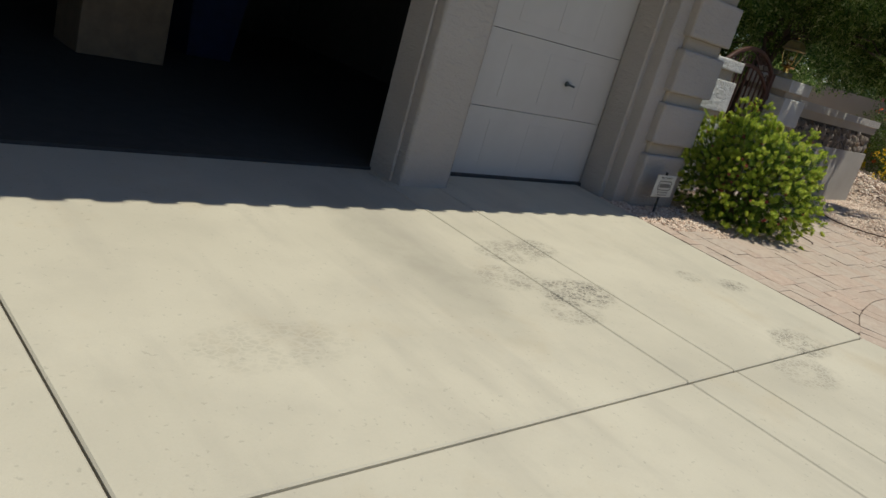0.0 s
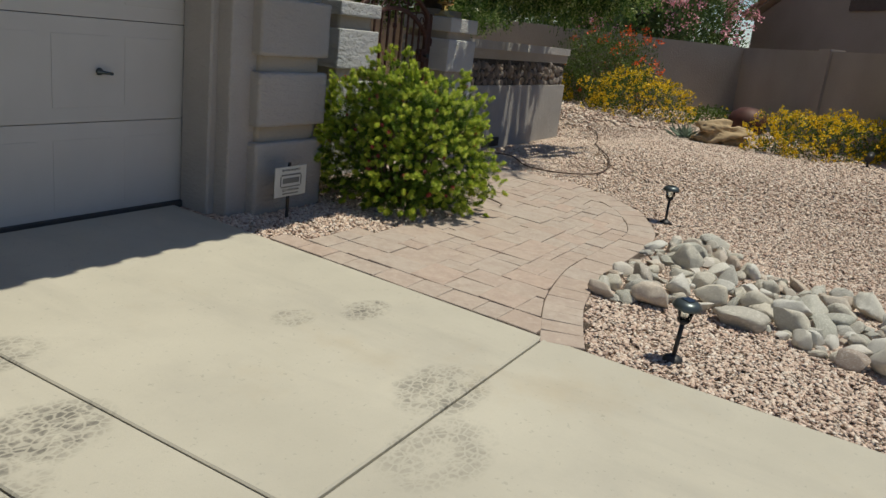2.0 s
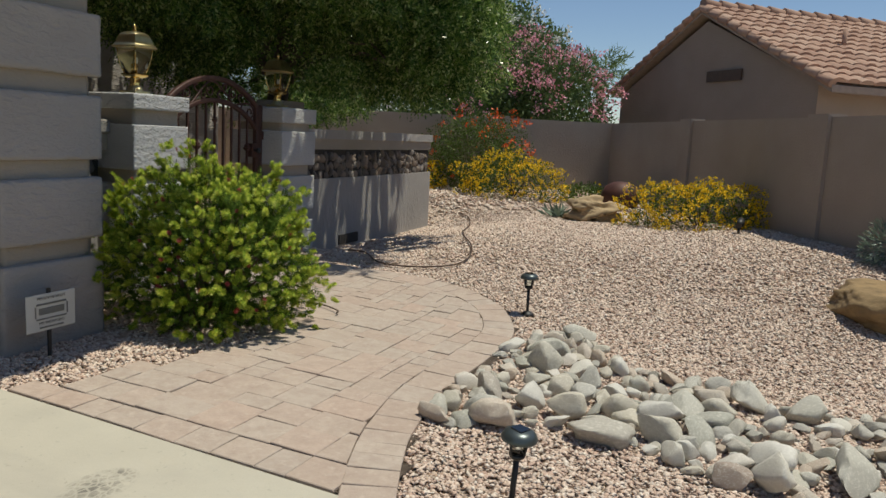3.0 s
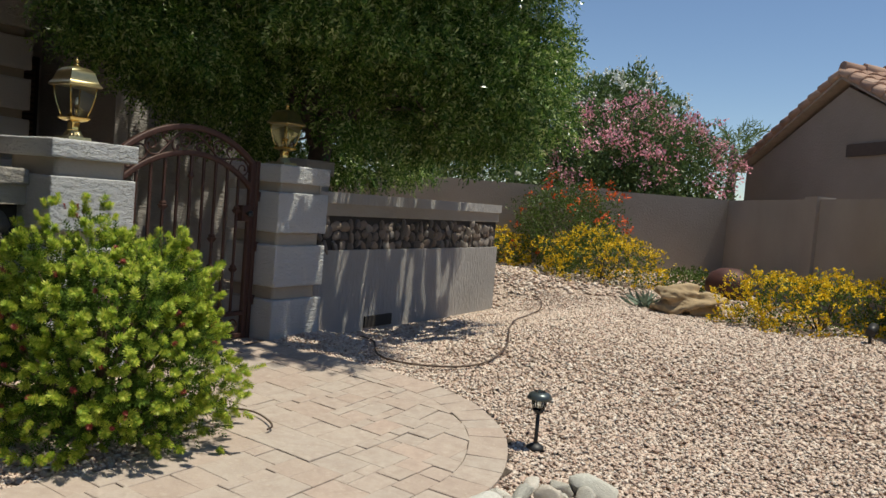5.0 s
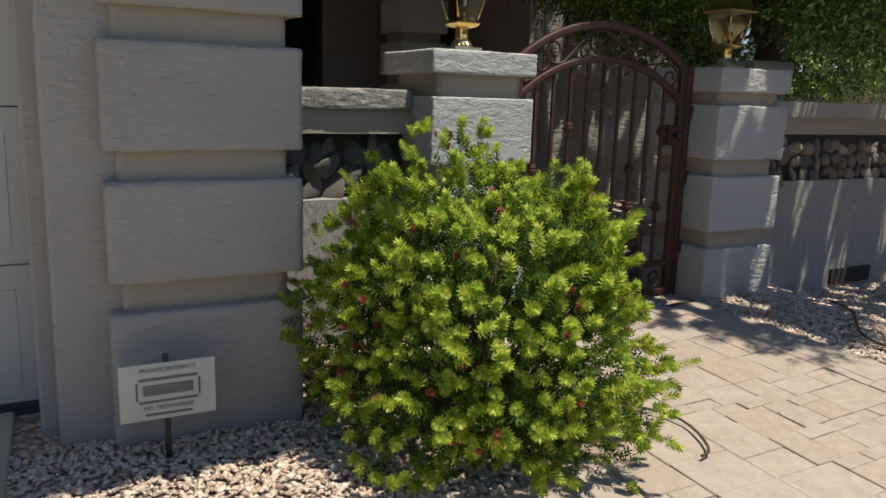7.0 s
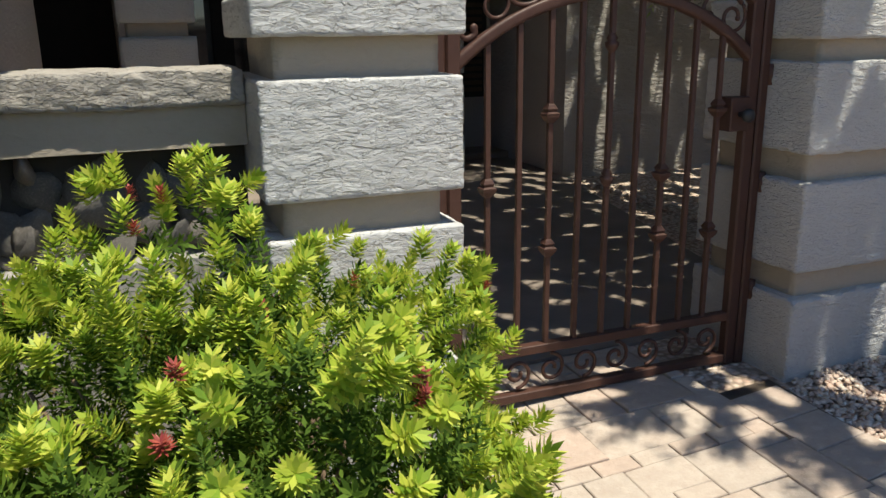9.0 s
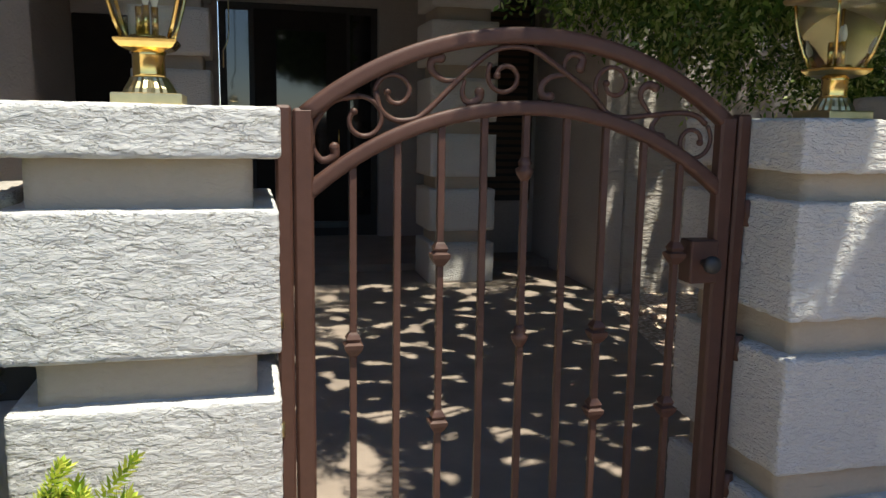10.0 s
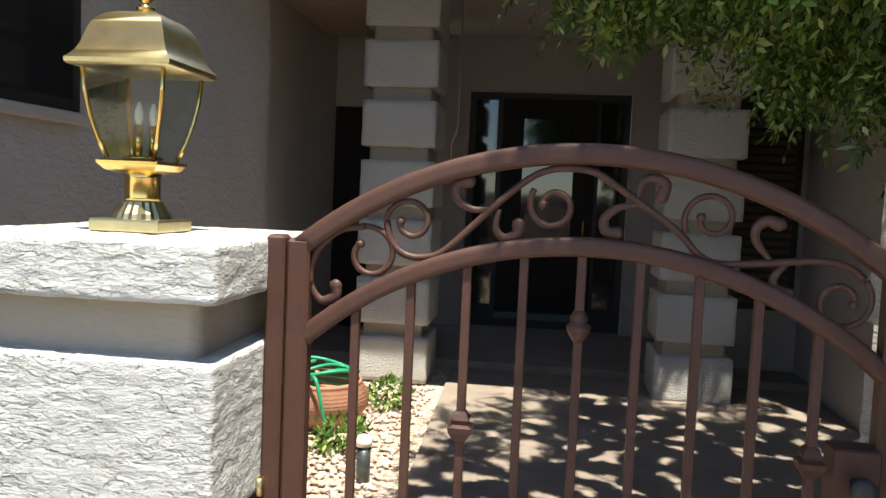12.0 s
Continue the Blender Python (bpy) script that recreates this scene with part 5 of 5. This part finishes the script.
for k in range(4):
    ring = [(6.66 + (0.2 + 0.02 * k) * math.cos(a + k), 8.9 + (0.2 + 0.01 * k) * math.sin(a + k), zz + 0.28 + 0.022 * k + 0.03 * math.sin(a * 2 + k)) for a in np.linspace(0, 6.0, 26)]
    tube(ring, 0.012, 6, own)
hang = [(6.68 + 0.16 * t, 8.60 - 0.06 * math.sin(t * 3), zz + 0.34 - 0.32 * t + 0.1 * math.sin(t * 5)) for t in np.linspace(0, 1, 18)]
tube(hang, 0.012, 6, own)
single("garden_hose", own, M_HOSE_GREEN, "green garden hose coiled in a pot", "hose", smooth=True)
boll = thing("bollard_light", (7.2, 7.92, gz(7.2, 7.92)), "short grey bollard light in gravel", "light")
zb = gz(7.2, 7.92)
part("body", tube([(7.2, 7.92, zb - 0.05), (7.2, 7.92, zb + 0.17)], 0.04, 16), M_LEAD, boll, "", True)
part("head", lathe([(0.045, 0.175), (0.046, 0.2), (0.035, 0.23), (0.0, 0.24)], (7.2, 7.92, zb), 16), M_CREAM, boll, "pale domed head", True)
own = tube([(7.35, 10.35, 3.42), (7.35, 10.35, 2.3), (7.33, 10.35, 2.22), (7.30, 10.35, 2.16), (7.30, 10.35, 2.02)], 0.006, 5)
single("hanging_hook", own, M_BRASS_DULL, "thin metal hanging rod under the porch", "hook")

# ---- plants ----
vr = np.random.default_rng(21)


def shell(c, r, n, lo=0.75, lump=0.16, floor=None, seed=0.0):
    """Points in the outer part of a lumpy ellipsoid, with outward directions."""
    d = unit(vr.normal(size=(n, 3)))
    k = np.array([1 + lump * noise.noise(Vector(v) * 2.2 + Vector((seed, 0, 0))) + lump * 0.7 * noise.noise(Vector(v) * 5 + Vector((0, seed, 0))) for v in d])
    t = vr.uniform(lo ** 3, 1, n) ** (1 / 3) * k
    p = np.array(c) + d * np.array(r) * t[:, None]
    o = unit(d / np.array(r))
    if floor is not None:
        keep = p[:, 2] > floor
        p, o = p[keep], o[keep]
    return p, o


def whorls(P, A, n, length, leaf_len, leaf_w, rng):
    """Leaves set round short shoots at P that point along A."""
    m = len(P)
    t = np.tile(np.linspace(0.08, 1, n), m)
    a = np.tile(np.arange(n) * 2.4, m) + np.repeat(rng.uniform(0, 6, m), n)
    Ar, Pr = np.repeat(A, n, 0), np.repeat(P, n, 0)
    u = sideways(A, rng)
    w = np.cross(A, u)
    ur, wr = np.repeat(u, n, 0), np.repeat(w, n, 0)
    out = ur * np.cos(a)[:, None] + wr * np.sin(a)[:, None]
    lean = (0.25 + 0.75 * t ** 2)[:, None]
    D = unit(out + Ar * lean)
    L = np.repeat(length * rng.uniform(0.7, 1.3, m), n)
    pos = Pr + Ar * (t * L)[:, None]
    S = unit(np.cross(D, Ar) + 1e-6)
    sz = leaf_len * (1.0 - 0.18 * t) * np.repeat(rng.uniform(0.8, 1.2, m), n)
    return pos, D, S, sz, leaf_w * np.ones(len(pos))


# the big shrub beside the gate
shrub = thing("bottlebrush_shrub", (6.72, 4.28, 0.05), "dense bright green shrub with a few red blooms", "shrub")
BC, BR = (6.64, 4.18, 0.48), (0.65, 0.71, 0.67)
P, O = shell(BC, BR, 1750, 0.88, 0.36, 0.05, 2.0)
fresh = vr.uniform(0, 1, len(P)) < 0.4 + 0.6 * np.clip((P[:, 2] - 0.1) / 0.6, 0, 1)
P, O = P[fresh], O[fresh]
A = unit(O * 0.9 + np.array([0, 0, 0.3]) + vr.normal(0, 0.42, P.shape))
mesh_part("foliage", blades("foliage", *whorls(P, A, 46, 0.05, 0.032, 0.0102, vr), M_LEAF_NEW, 0.15), shrub, "yellow-green fresh shoots")
P, O = shell(BC, BR, 60, 0.98, 0.38, 0.15, 2.0)
P = P - O * 0.02
A = unit(O + np.array([0, 0, 0.35]) + vr.normal(0, 0.3, P.shape))
mesh_part("stray_shoot", blades("stray_shoot", *whorls(P, A, 80, 0.13, 0.030, 0.009, vr), M_LEAF_NEW, 0.15), shrub, "longer shoots that stick out", "stuff")
P, O = shell(BC, BR, 2500, 0.5, 0.3, 0.05, 2.0)
P = np.array(BC) + (P - np.array(BC)) * 0.9
A = unit(O * 0.8 + np.array([0, 0, 0.2]) + vr.normal(0, 0.4, P.shape))
mesh_part("inner_foliage", blades("inner_foliage", *whorls(P, A, 26, 0.09, 0.029, 0.0082, vr), M_LEAF_OLD, 0.15), shrub, "dark green older leaves")
P, O = shell(BC, BR, 130, 0.95, 0.3, 0.25, 2.0)
mesh_part("brush_bloom", blades("brush_bloom", *whorls(P, unit(O + np.array([0, 0, 0.4])), 34, 0.026, 0.019, 0.0055, vr), M_RED), shrub, "red brush blooms", "stuff")
for k in range(46):
    d = unit(vr.normal(size=3) * np.array([1, 1, 0.6]) + np.array([0, 0, 0.75]))
    b = Vector((6.72 + 0.12 * d[0], 4.28 + 0.12 * d[1], 0.02))
    tip = Vector(BC) + Vector(d * np.array(BR)) * 0.85
    midp = b.lerp(tip, 0.5) + Vector((0, 0, 0.08))
    part("branch", tube([b, midp, tip], 0.012, 5, None, 0.004), M_TWIG, shrub)

shrub.scale = (0.98, 0.97, 0.96)
shrub.location += Vector((0.05, 0.05, 0.0))


def flowering(name, c, r, label, leaves, n_leaf, flower, n_flower, leaf_size, petal, floor, fl_lo=0.93, cat="shrub", up=0.0, spread=0.0, lump=0.2, cluster=7, loose=0.4):
    ob = thing(name, (c[0], c[1], floor), label, cat)
    P, O = shell(c, r, n_leaf, 0.5, lump, floor, c[0])
    D = unit(O * 0.5 + vr.normal(0, 0.7, P.shape) + np.array([0, 0, 0.25]))
    mesh_part("foliage", blades("foliage", P, D, sideways(D, vr), leaf_size * vr.uniform(0.7, 1.3, len(P)), leaf_size * 0.42, leaves, 0.1), ob)
    P, O = shell(c, r, n_flower, fl_lo, lump, floor, c[0])
    if up:
        keep = vr.uniform(0, 1, len(P)) < np.clip((P[:, 2] - c[2]) / r[2] * up + 0.35, 0.05, 1)
        P, O = P[keep], O[keep]
    P = P + vr.normal(0, spread, P.shape)
    P = P + O * leaf_size * 0.6
    m = cluster
    Pr = np.repeat(P, m, 0) + vr.normal(0, petal * loose, (len(P) * m, 3))
    D = unit(np.repeat(O, m, 0) * 0.6 + vr.normal(0, 0.8, Pr.shape))
    mesh_part("bloom", blades("bloom", Pr, D, sideways(D, vr), petal * vr.uniform(0.7, 1.2, len(Pr)), petal * 0.8, flower), ob, kind="stuff")
    for k in range(14):
        d = unit(vr.normal(size=3) + np.array([0, 0, 0.9]))
        tip = Vector(c) + Vector(d * np.array(r)) * 0.8
        part("stem", tube([(c[0], c[1], floor - 0.03), Vector((c[0], c[1], floor)).lerp(tip, 0.5) + Vector((0, 0, 0.05)), tip], 0.012, 5, None, 0.004), M_TWIG, ob)
    return ob


flowering("lantana", (13.5, 1.53, 0.33), (0.55, 1.02, 0.66), "mounded lantana covered in yellow flowers", M_LEAF_LANTANA, 9000, M_YELLOW, 2300, 0.042, 0.028, 0.30, 0.88, lump=0.34)
flowering("lantana", (15.9, 4.95, 0.45), (0.6, 1.0, 0.70), "sloping lantana bush with yellow flowers by the wall", M_LEAF_LANTANA, 8000, M_YELLOW, 1500, 0.045, 0.03, 0.36, 0.88, lump=0.34)
flowering("lantana", (16.35, 7.0, 0.55), (0.45, 0.5, 0.42), "small lantana with yellow flowers", M_LEAF_LANTANA, 2200, M_YELLOW, 450, 0.05, 0.035, 0.4, 0.9, lump=0.3)
flowering("bird_of_paradise", (16.8, 5.95, 1.1), (0.7, 0.98, 0.78), "feathery green bush with orange-red flower clusters", M_LEAF_LANTANA, 12000, M_ORANGE, 120, 0.05, 0.05, 0.4, 0.97, up=0.9, spread=0.05, lump=0.34, cluster=12, loose=0.8)
flowering("low_shrub", (16.4, 3.7, 0.46), (0.45, 0.5, 0.22), "low green shrub with a few yellow flowers", M_LEAF_LANTANA, 1500, M_YELLOW, 22, 0.06, 0.03, 0.36, 0.95)
flowering("pink_oleander", (20.9, 6.15, 1.85), (1.5, 2.0, 1.9), "large oleander covered in pink flowers behind the wall", M_LEAF_OLEANDER, 20000, M_PINK, 760, 0.11, 0.065, 0.1, 0.9, up=1.2, lump=0.26, cluster=16, loose=1.0)
flowering("white_oleander", (22.9, 7.6, 2.85), (1.9, 1.9, 2.05), "tall oleander with white flowers behind the wall", M_LEAF_OLEANDER, 30000, M_WHITE_PETAL, 300, 0.13, 0.075, 0.1, 0.95, up=1.0, lump=0.24, cluster=16, loose=0.8)
flowering("white_oleander", (19.9, 9.7, 1.9), (2.3, 1.8, 1.95), "wide green oleander with few white flowers behind the wall", M_LEAF_OLEANDER, 22000, M_WHITE_PETAL, 90, 0.12, 0.075, 0.1, 0.96, up=0.9, lump=0.22)
gs = thing("grey_shrub", (11.0, -0.42, gz(11.0, -0.42)), "small wispy silver-grey shrub", "shrub")
P, O = shell((11.0, -0.42, gz(11.0, -0.42) + 0.14), (0.26, 0.26, 0.28), 1500, 0.3, 0.2, gz(11.0, -0.42))
D = unit(O + vr.normal(0, 0.3, P.shape))
mesh_part("foliage", blades("foliage", P, D, sideways(D, vr), 0.07, 0.012, M_LEAF_GREY), gs)
ag = thing("agave", (13.95, 3.62, gz(13.95, 3.62)), "small grey-green agave beside a boulder", "agave")
D = unit(vr.normal(size=(46, 3)) * np.array([1, 1, 0.3]) + np.array([0, 0, 0.8]))
P = np.tile(np.array([13.95, 3.62, gz(13.95, 3.62) - 0.02]), (46, 1)) + vr.normal(0, 0.05, (46, 3)) * np.array([1, 1, 0])
mesh_part("leaves", blades("leaves", P, D, sideways(D, vr), 0.27, 0.045, M_LEAF_GREY, 0.2), ag)
for x, y, s in ((7.05, 9.35, 0.16), (6.95, 8.35, 0.15)):
    ob = thing("green_seedling", (x, y, gz(x, y)), "small bright green leafy plant in gravel", "plant", "courtyard seedlings")
    P, O = shell((x, y, gz(x, y) + s * 0.5), (s, s, s * 0.8), 260, 0.2, 0.2, gz(x, y))
    D = unit(O + vr.normal(0, 0.5, P.shape))
    mesh_part("leaves", blades("leaves", P, D, sideways(D, vr), 0.06, 0.028, M_LEAF_TREE, 0.1), ob)

# palm behind the neighbour's wall
palm = thing("palm_tree", (34, 7.1, 0.1), "fan palm far behind the wall", "tree")
part("trunk", tube([(34, 7.1, 0), (34.05, 7.1, 4.1)], 0.22, 10, r_end=0.16), M_BARK, palm)
Ps, Ds, Ls = [], [], []
for k in range(46):
    d = unit(vr.normal(size=3) * np.array([1, 1, 0.55]) + np.array([0, 0, 0.3]))
    for i in range(26):
        t = 0.25 + 0.75 * i / 25
        Ps.append(np.array([34.05, 7.1, 4.1]) + d * 1.5 * t + np.array([0, 0, -0.45 * t * t]))
        Ds.append(unit(d + vr.normal(0, 0.55, 3) + np.array([0, 0, -0.25])))
mesh_part("fronds", blades("fronds", np.array(Ps), np.array(Ds), sideways(np.array(Ds), vr), 0.38, 0.04, M_LEAF_OLEANDER), palm)

# ---- courtyard tree ----
tree = thing("ash_tree", (11.2, 6.9, 0.15), "large shade tree with a dense drooping dark green crown", "tree")
own = tube([(11.2, 6.9, 0.0), (11.15, 6.85, 0.8), (11.2, 6.8, 1.6), (11.1, 6.6, 2.3)], 0.17, 12, r_end=0.12)
part("trunk", own, M_BARK, tree, "dark bark trunk", True)
# some high lobes, out of view, are added to shade the gate and courtyard
LOBES = [((10.9, 6.2, 3.75), (2.25, 2.3, 1.75), 1.0), ((11.0, 5.05, 2.62), (1.15, 0.9, 0.78), 0.75), ((9.5, 6.85, 3.25), (1.2, 1.1, 0.9), 0.55), ((11.55, 4.9, 3.3), (0.95, 0.95, 1.2), 0.45),
         ((10.05, 5.0, 3.3), (0.95, 0.8, 0.65), 0.4), ((8.85, 6.15, 3.35), (0.7, 0.7, 0.7), 0.25), ((10.2, 7.6, 3.5), (1.6, 1.3, 1.1), 0.5), ((9.2, 7.2, 4.2), (1.15, 1.4, 0.8), 0.45), ((9.9, 8.3, 4.3), (1.3, 1.0, 0.8), 0.35), ((11.6, 8.5, 4.2), (1.7, 1.0, 0.8), 0.4), ((9.95, 4.9, 4.2), (0.95, 0.9, 0.7), 0.3), ((9.85, 4.1, 4.45), (0.7, 0.85, 0.5), 0.3), ((9.7, 3.75, 4.0), (0.5, 0.5, 0.35), 0.12), ((9.6, 4.75, 4.3), (0.62, 0.6, 0.45), 0.3), ((11.35, 4.5, 2.75), (0.5, 0.45, 0.5), 0.2), ((10.5, 4.4, 2.75), (0.6, 0.5, 0.5), 0.16), ((12.2, 7.6, 2.4), (1.5, 0.9, 0.75), 0.55), ((13.9, 7.6, 2.5), (0.9, 0.8, 0.75), 0.2), ((10.2, 7.4, 2.75), (0.9, 0.8, 0.6), 0.25), ((8.6, 6.6, 3.5), (0.9, 0.8, 0.6), 0.25), ((9.12, 4.85, 3.9), (0.34, 0.6, 0.4), 0.5), ((9.3, 4.95, 3.3), (0.4, 0.42, 0.32), 0.35), ((12.3, 8.6, 4.4), (1.3, 0.9, 0.7), 0.4), ((8.75, 6.8, 3.05), (0.75, 0.6, 0.42), 0.4), ((9.6, 6.9, 2.8), (0.7, 0.6, 0.45), 0.35), ((10.9, 4.6, 4.2), (0.9, 0.7, 0.8), 0.3)]
own = bmesh.new()
for c, r, w in LOBES:
    for k in range(int(5 + 8 * w)):
        d = unit(vr.normal(size=3))
        tip = Vector(c) + Vector(d * np.array(r)) * 0.8
        st = Vector((11.1, 6.6, 2.2)) + Vector(vr.normal(0, 0.1, 3))
        m1 = st.lerp(tip, 0.35) + Vector((0, 0, 0.35)) + Vector(vr.normal(0, 0.15, 3))
        m2 = st.lerp(tip, 0.7) + Vector((0, 0, 0.25)) + Vector(vr.normal(0, 0.12, 3))
        part("limb", tube([st, m1, m2, tip], 0.05 * (0.5 + w * 0.5), 6, None, 0.008), M_BARK, tree)
# the crown: many leafy clumps over the lobes, with gaps between them
Ps, Os = [], []
for i, (c, r, w) in enumerate(LOBES):
    big = max(6, int(40 * w))
    Q, QO = shell(c, r, big, 0.62, 0.26, 1.75, 3.0 + i)
    for q, o in zip(Q, QO):
        rad = vr.uniform(0.24, 0.46)
        P, O = shell(q, (rad, rad, rad * 0.62), int(600 * rad), 0.25, 0.3, 1.55, q[0] * 3)
        P[:, 2] -= 0.5 * ((P[:, 0] - q[0]) ** 2 + (P[:, 1] - q[1]) ** 2) / rad
        Ps.append(P)
        Os.append(unit(O + 0.5 * o))
P, O = np.concatenate(Ps), np.concatenate(Os)
A = unit(O * 0.6 + vr.normal(0, 0.4, P.shape) + np.array([0, 0, -0.25]))
n, m = len(P), 13
t = np.tile(np.linspace(0.15, 1, m), n)
sgn = np.tile(np.where(np.arange(m) % 2 == 0, 1.0, -1.0), n)
sgn[m - 1::m] = 0
Sd = sideways(A, vr)
Ar, Pr, Sr = np.repeat(A, m, 0), np.repeat(P, m, 0), np.repeat(Sd, m, 0)
Ltw = np.repeat(vr.uniform(0.15, 0.26, n), m)
pos = Pr + Ar * (t * Ltw)[:, None] + np.array([0, 0, -1]) * (0.05 * t * t)[:, None]
D = unit(Sr * sgn[:, None] + Ar * 0.7 + vr.normal(0, 0.22, pos.shape) + np.array([0, 0, -0.15]))
S = unit(np.cross(D, np.cross(Ar, Sr)) + 0.35 * vr.normal(size=D.shape))
# leaves left out along the sun's slant cut shafts of light, most over wall
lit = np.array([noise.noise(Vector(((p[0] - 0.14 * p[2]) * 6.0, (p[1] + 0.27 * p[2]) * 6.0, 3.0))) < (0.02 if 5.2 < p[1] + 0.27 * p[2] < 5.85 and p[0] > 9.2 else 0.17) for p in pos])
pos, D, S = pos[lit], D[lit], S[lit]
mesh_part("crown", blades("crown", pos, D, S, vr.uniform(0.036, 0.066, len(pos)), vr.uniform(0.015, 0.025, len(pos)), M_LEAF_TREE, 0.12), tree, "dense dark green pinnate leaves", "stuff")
